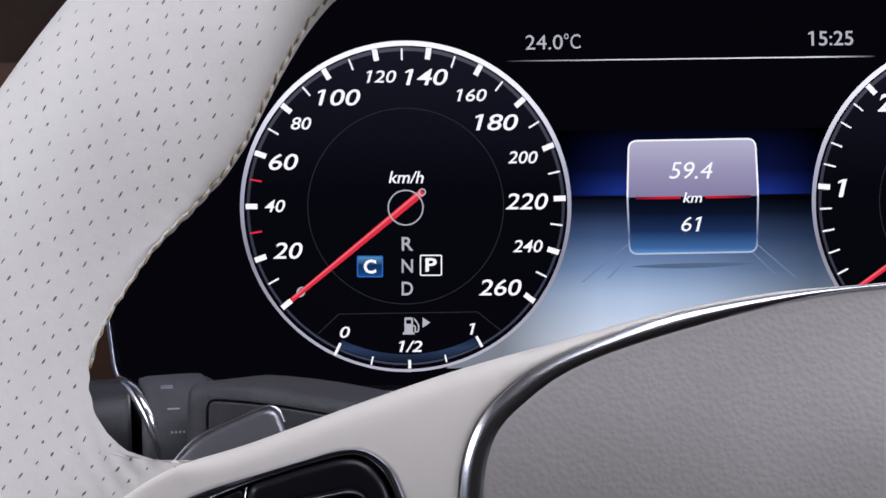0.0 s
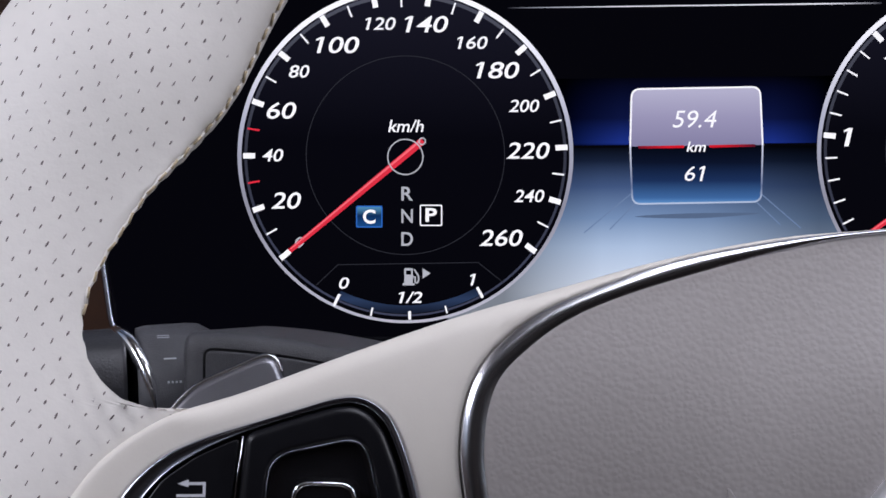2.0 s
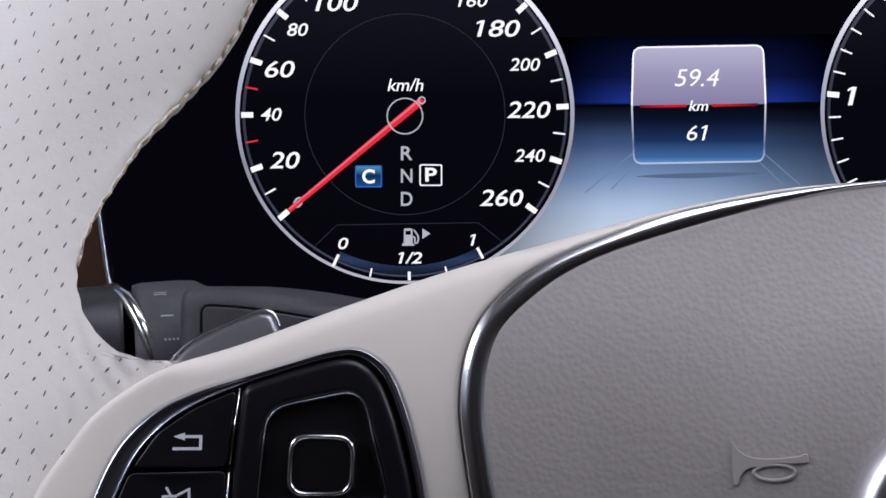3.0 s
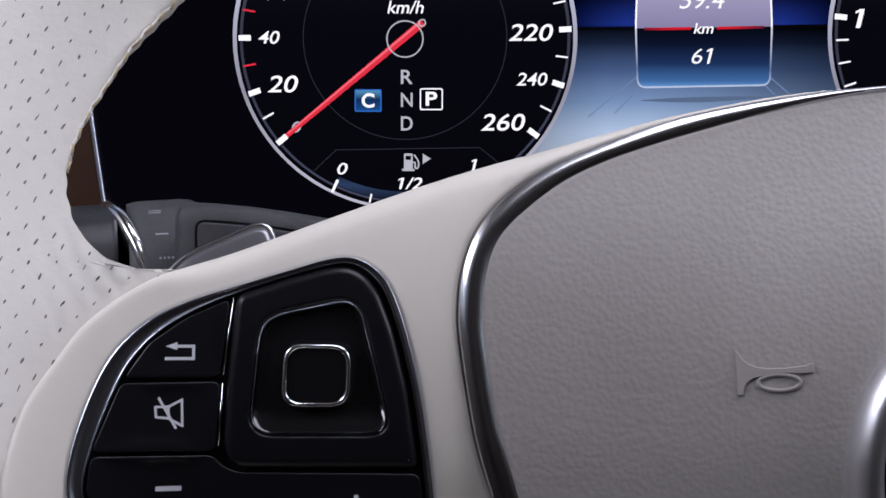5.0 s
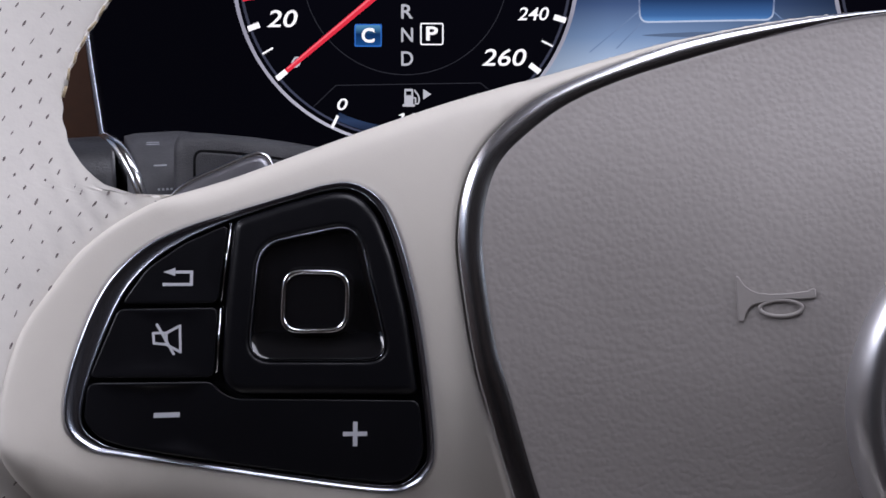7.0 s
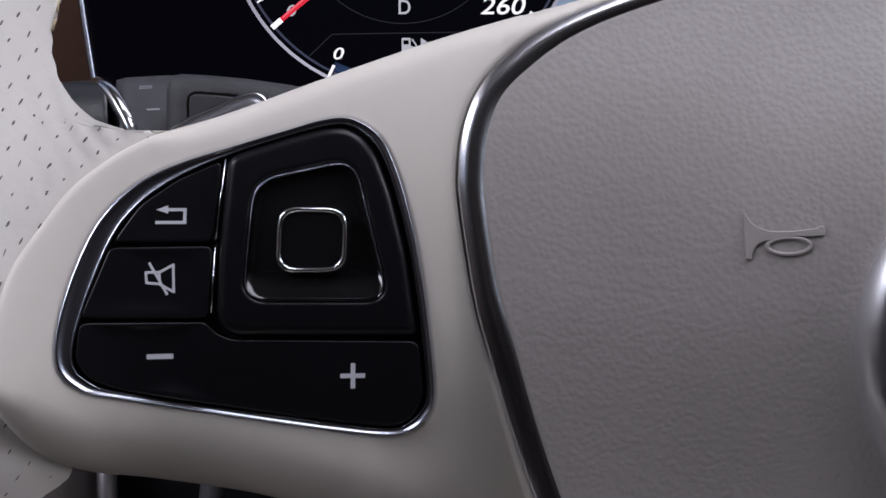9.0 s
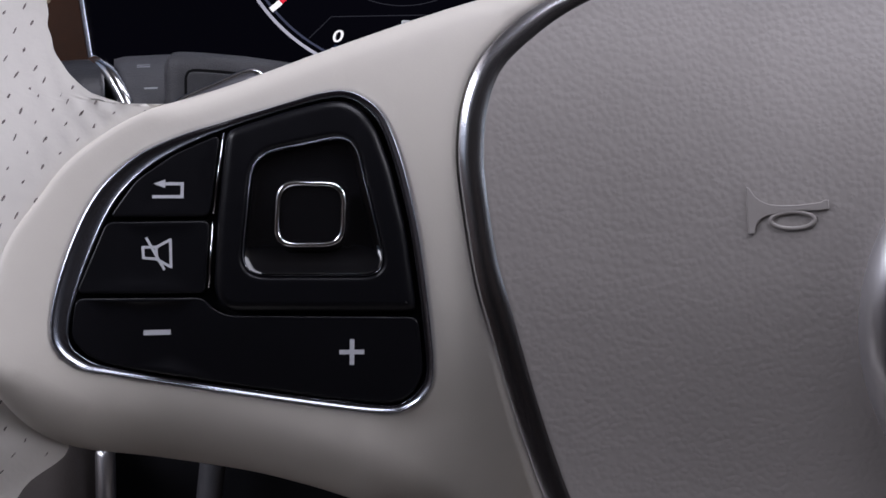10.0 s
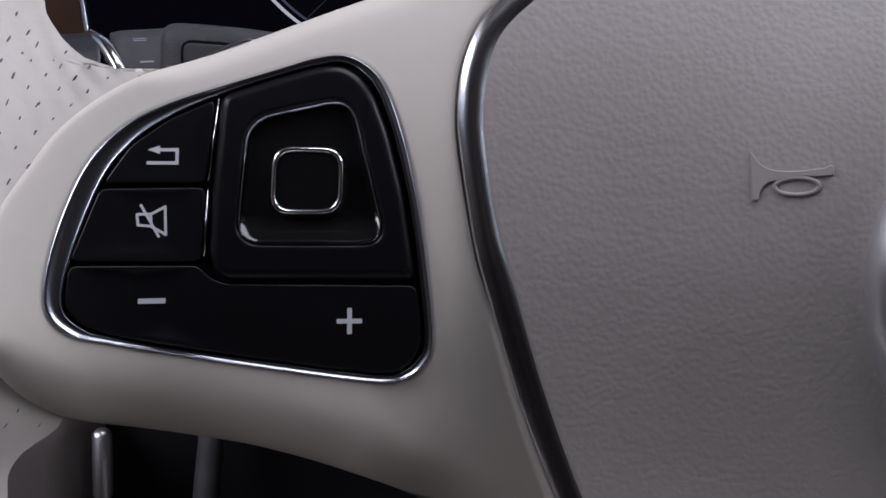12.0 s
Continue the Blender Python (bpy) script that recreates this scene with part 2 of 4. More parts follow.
def box(bm, cx, cy, cz, sx, sy, sz, bevel=0.0):
    r = bmesh.ops.create_cube(bm, size=1, matrix=Matrix.Translation((cx, cy, cz)) @ Matrix.Diagonal((sx, sy, sz, 1)))
    if bevel:
        edges = list({e for v in r["verts"] for e in v.link_edges})
        bmesh.ops.bevel(bm, geom=edges, offset=bevel, segments=3, affect="EDGES", profile=0.5)
    return bm


def tube(path, radius, sides=8, closed=False):
    """A round bar along 3D points; radius may be a function of the share along it."""
    bm = bmesh.new()
    P = [Vector(p) for p in path]
    n, loops = len(P), []
    for i, p in enumerate(P):
        a, b = (P[i - 1], P[(i + 1) % n]) if closed else (P[max(i - 1, 0)], P[min(i + 1, n - 1)])
        d = (b - a).normalized()
        side = d.cross(Vector((0, 0, 1)) if abs(d.z) < 0.9 else Vector((1, 0, 0))).normalized()
        up = side.cross(d)
        r = radius(i / (n - 1)) if callable(radius) else radius
        loops.append([bm.verts.new(p + side * r * math.cos(2 * math.pi * k / sides) + up * r * math.sin(2 * math.pi * k / sides)) for k in range(sides)])
    pairs = list(zip(loops, loops[1:])) + ([(loops[-1], loops[0])] if closed else [])
    for lo, hi in pairs:
        for k in range(sides):
            bm.faces.new((lo[k], lo[(k + 1) % sides], hi[(k + 1) % sides], hi[k]))
    if not closed:
        bm.faces.new(loops[0])
        bm.faces.new(loops[-1])
    return bm


def lathe(profile, sides=48):
    """Turned round the x axis: rows of (x, radius)."""
    bm = bmesh.new()
    loops = [[bm.verts.new((x, r * math.cos(2 * math.pi * k / sides), r * math.sin(2 * math.pi * k / sides))) for k in range(sides)] for x, r in profile]
    for lo, hi in zip(loops, loops[1:]):
        for k in range(sides):
            bm.faces.new((lo[k], lo[(k + 1) % sides], hi[(k + 1) % sides], hi[k]))
    bm.faces.new(loops[0])
    bm.faces.new(loops[-1])
    return bm


def smoothstep(a, b, x):
    t = min(1.0, max(0.0, (x - a) / (b - a)))
    return t * t * (3 - 2 * t)


MM = 0.001


def mm(pts):
    return [(x * MM, y * MM) for x, y in pts]


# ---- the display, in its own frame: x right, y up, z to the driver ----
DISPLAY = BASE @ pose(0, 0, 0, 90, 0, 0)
PX = 1 / 5980.0


def at(x, y):
    """A place on the screen's own raster of points, as metres from the middle of the speedometer."""
    return (x - 718) * PX, (365 - y) * PX


def flat(pts, z, t=0.00008):
    pts = ccw(pts)
    return stack([(pts, z), (pts, z + t)])


def ring_flat(r0, r1, z, a0=0.0, a1=360.0, n=160, cx=0.0, cy=0.0, lift=0.0):
    """A flat ring or arc; lift raises the middle of its inner edge, which makes it thicker above or below."""
    bm = bmesh.new()
    full = a1 - a0 >= 359.9
    rows = []
    for i in range(n if full else n + 1):
        a = radians(a0 + (a1 - a0) * i / n)
        c, s = math.cos(a), math.sin(a)
        rows.append((bm.verts.new((cx + r1 * c, cy + r1 * s, z)), bm.verts.new((cx + r0 * c, cy + r0 * s + lift, z))))
    for i in range(n):
        p, q = rows[i], rows[(i + 1) % len(rows)]
        bm.faces.new((p[0], q[0], q[1], p[1]))
    return bm


def bar(x0, y0, x1, y1, w0, w1, z):
    d = Vector((x1 - x0, y1 - y0)).normalized()
    nx, ny = -d[1], d[0]
    return flat([(x0 + nx * w0 / 2, y0 + ny * w0 / 2), (x1 + nx * w1 / 2, y1 + ny * w1 / 2), (x1 - nx * w1 / 2, y1 - ny * w1 / 2), (x0 - nx * w0 / 2, y0 - ny * w0 / 2)], z)


def letters(text, x, y, w, h, z, name, mat, parent, slant=0.22, weight=0.018, turn=0.0):
    """Lettering of a given width and height round a middle point of the raster."""
    cu = bpy.data.curves.new(name, "FONT")
    cu.body, cu.shear, cu.offset, cu.resolution_u = text, slant, weight, 5
    ob = new(name, cu)
    bpy.context.view_layer.update()
    me = bpy.data.meshes.new_from_object(ob)
    bpy.data.objects.remove(ob)
    co = np.array([v.co[:] for v in me.vertices])
    if text[0] == "1":
        # the built-in font draws this figure as a bare stem: give it its flag
        tall = co[:, 1].max() - co[:, 1].min()
        stem = co[co[:, 0] < co[:, 0].min() + 0.36 * tall]
        fy = stem[:, 1].max()
        fx = stem[stem[:, 1] > fy - 0.02 * tall][:, 0].min()
        bm = bmesh.new()
        bm.from_mesh(me)
        bm.faces.new([bm.verts.new((fx + a * tall, fy + b * tall, co[0, 2])) for a, b in ((0.05, 0.0), (0.0, 0.0), (-0.2, -0.12), (-0.225, -0.25), (0.03, -0.13))])
        bm.to_mesh(me)
        bm.free()
        co = np.array([v.co[:] for v in me.vertices])
    lo, hi = co.min(0), co.max(0)
    mid, size = (lo + hi) / 2, hi - lo
    cx, cy = at(x, y)
    c, s = math.cos(radians(turn)), math.sin(radians(turn))
    for v, p in zip(me.vertices, co):
        a, b = (p[0] - mid[0]) / size[0] * w * PX, (p[1] - mid[1]) / size[1] * h * PX
        v.co = (cx + a * c - b * s, cy + a * s + b * c, z)
    me.materials.append(mat)
    out = new(name, me)
    out.parent = parent
    return out


def build_display():
    top = thing("instrument_display", DISPLAY, "black glass digital instrument display with two lit dials", "instrument panel")
    edge = [at(212, 690), at(186, 500), at(150, 150), at(140, -120), at(200, -170), at(2250, -190), at(2320, -120), at(2280, 690)]
    line = rounded(edge, 0.008, 6)
    part("housing", cushion(inset(line, -0.0012), -0.028, -0.0012, 0.003), DARK_PLASTIC, top)
    part("glass_panel", cushion(line, -0.006, 0.0, 0.0006), GLASS_BLACK, top)
    part("edge_trim", band(inset(line, -0.0022), inset(line, 0.0002), [(0, -0.004), (0.15, -0.0005), (0.5, 0.0006), (0.85, 0.0002), (1, -0.002)]), DARK_CHROME, top, "slim bluish chrome edge trim")

    part("backlight", flat(inset(line, 0.0014), 0.00002), glowing("backlight_lit", [(0, srgb(5, 5, 10))]), top, smooth=False)
    # middle field: night-blue band above the horizon and pale blue floor below it
    mid = part("centre_field", flat([at(880, 349.5), at(1570, 341.5), at(1570, 225), at(880, 233)], 0.00006),
               glowing("blue_band", [(0, srgb(3, 4, 9)), (0.06, srgb(22, 40, 112)), (0.4, srgb(9, 16, 52)), (1, srgb(2, 2, 5))], at(0, 351)[1], at(0, 225)[1], across=[(at(x, 0)[0], f) for x, f in ((995, 0.08), (1095, 1.0), (1360, 1.0), (1455, 0.08))], strength=1.3), top, smooth=False)
    part("lit_floor", flat([at(930, 353.5), at(1570, 346), at(1570, 640), at(790, 652), at(850, 560)], 0.00006),
         glowing("pale_floor", [(0, srgb(208, 219, 234)), (0.3, srgb(170, 190, 216)), (0.5, srgb(116, 142, 178)), (0.72, srgb(64, 85, 124)), (0.9, srgb(22, 32, 54)), (1, srgb(6, 8, 14))], at(0, 600)[1], at(0, 350)[1], across=[(at(x, 0)[0], f) for x, f in ((890, 0.3), (970, 0.62), (1060, 0.95), (1130, 1.0), (1250, 0.85), (1440, 0.36))]), mid, smooth=False)
    for x0, y0, x1, y1 in ((1112, 432, 1030, 500), (1122, 446, 1075, 494), (1336, 430, 1408, 492), (1330, 446, 1372, 486)):
        part("floor_line", bar(*at(x0, y0), *at(x1, y1), 2.0 * PX, 2.0 * PX, 0.0003), glowing("floor_line_lit", [(0, srgb(104, 126, 160))]), mid)
    part("floor_shadow", flat(spline([at(1118, 472), at(1220, 466), at(1338, 466), at(1225, 475)]), 0.0002), glowing("floor_shadow_lit", [(0, srgb(84, 102, 130))]), mid)

    # trip readout
    card = rounded([at(1110, 350), at(1114, 450), at(1338.5, 446), at(1341, 347), at(1336, 246), at(1112.5, 250)], 15 * PX, 6)
    upper, lower = card[24:] + card[:4], card[3:25]
    read = part("trip_readout", flat(upper, 0.0003), glowing("lilac_field", [(0, srgb(128, 124, 156)), (0.5, srgb(150, 146, 176)), (1, srgb(176, 174, 198))], at(0, 350)[1], at(0, 248)[1]), top, smooth=False)
    part("lower_field", flat(lower, 0.0003), glowing("navy_field", [(0, srgb(92, 142, 196)), (0.1, srgb(60, 100, 152)), (0.4, srgb(26, 46, 84)), (0.72, srgb(11, 19, 40)), (1, srgb(5, 8, 18))], at(0, 449)[1], at(0, 350)[1]), read, smooth=False)

    def open_strip(pts, w, z, mat, name):
        bm = bmesh.new()
        P = [Vector(p) for p in pts]
        rows = []
        for i, p in enumerate(P):
            d = (P[min(i + 1, len(P) - 1)] - P[max(i - 1, 0)]).normalized()
            o = Vector((-d[1], d[0])) * w / 2
            rows.append((bm.verts.new((*(p + o), z)), bm.verts.new((*(p - o), z))))
        for p, q in zip(rows, rows[1:]):
            bm.faces.new((p[0], q[0], q[1], p[1]))
        return part(name, bm, mat, read, smooth=False)

    open_strip(upper, 3.2 * PX, 0.0005, WHITE_LIT, "frame_line")
    open_strip(lower, 3.0 * PX, 0.0005, glowing("frame_low_lit", [(0, srgb(176, 190, 214)), (0.3, srgb(96, 110, 144)), (1, srgb(200, 204, 220))], at(0, 449)[1], at(0, 350)[1]), "frame_line")
    open_strip([at(1124, 351), at(1150, 351), at(1204, 350)], 4.5 * PX, 0.00052, RED_LINE, "red_line")
    open_strip([at(1248, 349.5), at(1300, 348.5), at(1328, 348)], 4.5 * PX, 0.00052, RED_LINE, "red_line")
    letters("59.4", 1222, 302, 77, 30, 0.0007, "trip_text", WHITE_LIT, read, weight=0.0)
    letters("km", 1225, 350, 34, 18, 0.0007, "unit_text", WHITE_LIT, read, weight=0.012)
    letters("6", 1214, 397, 18, 26, 0.0007, "trip_text", WHITE_LIT, read, weight=0.0)
    letters("1", 1236, 397, 11, 26, 0.0007, "trip_text", WHITE_LIT, read, weight=0.004)

    # status row
    row = part("status_line", bar(*at(896, 108.5), *at(1548, 100), 1.6 * PX, 2.6 * PX, 0.0003), glowing("status_lit", [(0, srgb(20, 20, 28)), (0.1, srgb(150, 152, 165)), (0.3, srgb(225, 226, 236)), (0.85, srgb(225, 226, 236)), (1, srgb(40, 42, 52))], at(896, 0)[0], at(1548, 0)[0], "X"), top)
    letters("24.0", 963, 75, 66, 26, 0.0003, "temperature_text", GREY_LIT, row, 0.0, 0.0, 0.6)
    letters("°C", 1013, 73, 29, 27, 0.0003, "temperature_text", GREY_LIT, row, 0.0, 0.0, 0.6)
    letters("15:25", 1470, 68, 80, 26, 0.0003, "clock_text", GREY_LIT, row, 0.0, 0.008, 0.6)

    def dial(name, cx, cy, ticks, needle):
        x0, y0 = at(cx, cy)
        m = pose(x0, y0, 0)
        face = part(name, ring_flat(0.0, 290 * PX, 0.00045, n=120), DIAL_LIT, top, matrix=m, smooth=False)
        part("dial_ring", ring_flat(286 * PX, 293 * PX, 0.0006, lift=-2.2 * PX), RING_LIT, face, smooth=False)
        part("inner_ring", ring_flat(276 * PX, 281 * PX, 0.00055, lift=-1.5 * PX), INNER_RING, face, smooth=False)
        part("thin_ring", ring_flat(172.4 * PX, 173.8 * PX, 0.0005), FAINT_LIT, face, smooth=False)
        for a, kind in ticks:
            c, s = math.cos(radians(a)), math.sin(radians(a))
            r0, r1, w = {"wide": (262, 283, 9.6), "thin": (258, 279, 3.1), "red": (258, 279, 3.1)}[kind]
            part("tick", bar(r0 * c * PX, r0 * s * PX, r1 * c * PX, r1 * s * PX, w * PX, w * PX, 0.0007), RED_LIT if kind == "red" else WHITE_LIT, face, smooth=False)
        c, s = math.cos(radians(needle)), math.sin(radians(needle))
        part("hub_ring", ring_flat(29.5 * PX, 31.8 * PX, 0.0011, n=64, cy=-3 * PX), GREY_LIT, face, smooth=False)
        nd = part("needle", bar(-40 * c * PX, -40 * s * PX, 262 * c * PX, 262 * s * PX, 13 * PX, 8 * PX, 0.0008), RED_LIT, face, smooth=False)
        ox, oy = s * 3.0, -c * 3.0
        part("needle_highlight", bar((-36 * c + ox) * PX, (-36 * s + oy) * PX, (258 * c + ox * 0.6) * PX, (258 * s + oy * 0.6) * PX, 4 * PX, 2.4 * PX, 0.0010), PINK_LIT, nd, smooth=False)
        part("needle_tail", ring_flat(4.5 * PX, 6.8 * PX, 0.0011, n=32, cx=-38 * c * PX, cy=-38 * s * PX), GREY_LIT, nd, smooth=False)
        return face

    turn = lambda v: 219.6 - 0.9854 * v
    marks = [(turn(v), "red" if v in (30, 50) else "wide" if v % 20 == 0 else "thin") for v in range(0, 261, 10)]
    speedo = dial("speedometer", 718, 365, marks, 219.6)
    big, small = (28, 23.5), (21, 16.6)
    for text, x, y, (h, w) in (("20", 510, 444, big), ("40", 487, 365, small), ("60", 502, 287, big), ("80", 533, 219, small), ("100", 600, 173, big),
                               ("120", 675, 136, small), ("140", 755, 137, big), ("160", 835, 169, small), ("180", 879, 217, big), ("200", 925, 279, small),
                               ("220", 932, 357, big), ("240", 934, 436, small), ("260", 885, 509, big)):
        letters(text, x, y, w * len(text) + (5 if h > 25 else 3), h + 1, 0.0007, "numeral", WHITE_LIT, speedo, 0.2, 0.009)
    letters("0", 533, 517, 17, 19, 0.0007, "numeral", GREY_LIT, speedo, 0.2, 0.01)
    letters("km/h", 719, 314, 62, 22, 0.0007, "unit_text", WHITE_LIT, speedo, 0.2, 0.01)
    for text, y in (("R", 432), ("N", 471), ("D", 511)):
        letters(text, 721, y, 20, 24, 0.0007, "gear_letter", GREY_LIT, speedo, 0.0, 0.012)
    mode = part("mode_tile", flat(rounded([at(632, 453), at(678, 453), at(678, 491), at(632, 491)], 3 * PX), 0.0006),
                glowing("mode_lit", [(0, srgb(24, 74, 132)), (0.55, srgb(16, 44, 84)), (1, srgb(84, 144, 184))], at(0, 491)[1], at(0, 453)[1]), speedo, smooth=False)
    fo, fi = [rounded([at(632 + k, 453 + k), at(678 - k, 453 + k), at(678 - k, 491 - k), at(632 + k, 491 - k)], 3 * PX) for k in (0, 2.0)]
    part("mode_frame", band(fo, fi, [(0, 0.0007), (1, 0.0007)]), glowing("mode_frame_lit", [(0, srgb(46, 104, 190))]), speedo, smooth=False)
    letters("C", 655, 472, 22, 25, 0.0009, "mode_letter", WHITE_LIT, speedo, 0.0, 0.03)
    ro, ri = [rounded([at(743 + k, 451 + k), at(782.5 - k, 451 + k), at(782.5 - k, 488.5 - k), at(743 + k, 488.5 - k)], (4 - k) * PX) for k in (0, 2.4)]
    part("gear_frame", band(ro, ri, [(0, 0.0007), (1, 0.0007)]), WHITE_LIT, speedo, smooth=False)
    letters("P", 763, 469, 20, 24, 0.0009, "gear_letter", WHITE_LIT, speedo, 0.0, 0.024)

    # fuel scale in the foot of the speedometer
    fuel = part("fuel_scale", ring_flat(262 * PX, 276 * PX, 0.00065, 244.5, 299, 60), glowing("fuel_band_lit", [(0, srgb(24, 31, 48)), (0.5, srgb(42, 58, 88)), (1, srgb(22, 31, 50))], -272 * PX, -230 * PX), speedo, smooth=False)
    for a, r0, r1, w in ((244.6, 268, 291, 5), (257.8, 272, 287, 3), (271.5, 272, 287, 5), (284.8, 272, 285, 3), (298.5, 262, 283, 5)):
        c, s = math.cos(radians(a)), math.sin(radians(a))
        part("tick", bar(r0 * c * PX, r0 * s * PX, r1 * c * PX, r1 * s * PX, w * PX, w * PX, 0.0008), WHITE_LIT, speedo, smooth=False)
    letters("0", 611, 588, 18, 20, 0.0008, "numeral", WHITE_LIT, speedo, 0.2, 0.01)
    letters("1", 836, 582, 10, 20, 0.0008, "numeral", WHITE_LIT, speedo, 0.2, 0.01)
    letters("1/2", 727, 613, 41, 20, 0.0008, "numeral", WHITE_LIT, speedo, 0.2, 0.014)
    for a, b in (((562, 592), (600, 556)), ((600, 556), (845, 552)), ((845, 552), (890, 588))):
        part("faint_line", bar(*at(*a), *at(*b), 1.4 * PX, 1.4 * PX, 0.0006), FAINT_LIT, speedo, smooth=False)
    pump = part("fuel_symbol", flat(rounded([at(716, 562), at(731, 562), at(731, 589), at(716, 589)], 2 * PX), 0.0007), GREY_LIT, speedo, smooth=False)
    part("fuel_symbol", flat([at(713, 588), at(734, 588), at(734, 592), at(713, 592)], 0.0008), GREY_LIT, speedo, smooth=False)
    part("fuel_symbol", flat([at(719, 566), at(728, 566), at(728, 573), at(719, 573)], 0.0009), DIAL_LIT, speedo, smooth=False)
    part("fuel_symbol", tube([(*at(x, y), 0.0008) for x, y in spline([(731, 577), (735, 578), (735, 586), (739, 587), (741, 582), (740, 574), (733, 564)], False, 4)], 1.3 * PX, 6), GREY_LIT, speedo, smooth=False)
    part("fuel_symbol", flat([at(748, 562), at(762, 571), at(748, 580)], 0.0007), GREY_LIT, speedo, smooth=False)

    tx = 1728.5
    spin = lambda v: 215.6 - 8.22 * v
    marks = [(spin(v), "wide" if v % 5 == 0 else "thin") for v in range(0, 36)]
    tacho = dial("rev_counter", tx, 357, marks, 215.6)
    for text, a in (("1", 174.4), ("2", 133.3), ("3", 92.0), ("4", 51.0), ("5", 10.0), ("6", -31.0)):
        c, s = math.cos(radians(a)), math.sin(radians(a))
        ob = letters(text, tx + 240 * c, 357 - 240 * s, 16 if text == "1" else 24, 32, 0.0007, "numeral", WHITE_LIT, tacho, 0.2, 0.03)
        ob.matrix_local = pose(*at(tx, 357), 0).inverted()
    return top


build_display()


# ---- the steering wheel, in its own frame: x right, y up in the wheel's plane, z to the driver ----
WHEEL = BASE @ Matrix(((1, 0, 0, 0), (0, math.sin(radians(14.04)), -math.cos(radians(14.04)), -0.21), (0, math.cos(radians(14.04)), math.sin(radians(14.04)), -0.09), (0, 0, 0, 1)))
HUB = (110.0, 2.0)

def half_mirror(pts):
    """A left half drawn from top to bottom, with its mirror image about the hub."""
    return pts + [(2 * HUB[0] - x, y) for x, y in reversed(pts) if abs(x - HUB[0]) > 0.01]


BAG = half_mirror([(110, 70.9), (86, 69.3), (70, 66.4), (55.7, 62.7), (41.5, 58.2), (32.3, 54), (25.7, 49.1), (21.2, 44.3), (19.1, 38.6), (18.4, 32), (18.7, 26), (20.4, 14.3),
                   (22.8, 5.6), (27.4, -10.8), (33.2, -27), (42, -47), (54, -63), (75, -74), (110, -78)])
STRIP = half_mirror([(110, 71.9), (86, 70.3), (70, 68.5), (52, 64.9), (37.5, 59.8), (28.6, 55.8), (22.4, 51.4), (17.7, 45.9), (15.2, 39.4), (14.4, 32), (14.9, 25.4), (17.0, 12),
                     (19.4, 2.8), (23.8, -12.6), (29.4, -27.6), (38.5, -49), (51.5, -67), (73, -78), (110, -82.5)])
PLATE = half_mirror([(110, 73.2), (86, 71.4), (70, 69.9), (51, 66.2), (32.2, 61), (13.4, 55.6), (-5, 49.2), (-21.8, 42.9), (-30.4, 40.1), (-36.6, 37.4), (-42.6, 33.8), (-47.8, 29.3),
                     (-51.9, 23.5), (-56.1, 16.7), (-58.5, 9), (-59.3, 2), (-58.6, -5), (-54, -11.5), (-46.3, -14.8), (-34.3, -16.2), (-20.5, -18.2), (-11.9, -20.1), (-3.4, -22.6),
                     (8.5, -27), (24, -36), (40, -52), (50, -75), (55, -105), (60, -150), (75, -164), (110, -167)])
COVER_EDGE = np.array(spline(PLATE, True, 4))


# inner edge of the rim by angle round the hub; the thumb lobes reach in to the spokes
RIM_IN = [(90, 171), (110, 173), (128, 174), (134, 172.6), (136.4, 171.4), (139.7, 168.8), (142.2, 166.7), (144.7, 164.8), (147.2, 164.2), (150.1, 165.3), (153.7, 168.0), (158, 170.0),
          (160.3, 170.4), (162.1, 169.3), (163.9, 166.6), (165.0, 163.2), (165.9, 159.5), (166.5, 155.5), (167.0, 151), (167.6, 145), (168.4, 145.5), (170, 151.5), (172.4, 158.5), (175, 163.2), (180, 166),
          (183, 164), (184.7, 161), (185.9, 160), (186.7, 162), (187.5, 167), (188.6, 170), (191, 171.5), (198, 172), (210, 172), (230, 172), (270, 171)]
# the web of leather leans up along the spoke: turn of the inner edge against the outer one
RIM_LEAN = [(90, 0), (165.0, 0), (166.0, -0.2), (166.8, -0.9), (167.6, -2.4), (168.4, -2.6), (170, -1.9), (172.4, -0.6), (175, 0), (270, 0)]
RIM_OUT = 211.0
CREST = 184.0


def folded(a):
    a = a % 360
    return a if 90 <= a <= 270 else (180 - a) % 360


def rim_in(a, rows=RIM_IN):
    a = folded(a)
    return float(np.interp(a, [p[0] for p in rows], [p[1] for p in rows]))


def fall(xm, y):
    """How far the wheel's face falls back towards its foot, in one soft curve."""
    return (25.0 * smoothstep(50, -60, y) + 7.0 * smoothstep(12, -50, y)) * smoothstep(-64, -26, xm)


def past_cover(x, y):
    """Distance outside the edge of the spoke cover; inside it is negative."""
    p, q = COVER_EDGE, np.roll(COVER_EDGE, -1, 0)
    w = q - p
    o = np.array((x, y)) - p
    t = np.clip((o * w).sum(1) / (w * w).sum(1), 0, 1)
    d = float(np.sqrt(((o - w * t[:, None]) ** 2).sum(1)).min())
    cross = ((p[:, 1] > y) != (q[:, 1] > y)) & (x < w[:, 0] * (y - p[:, 1]) / (w[:, 1] + 1e-12) + p[:, 0])
    return -d if cross.sum() % 2 else d


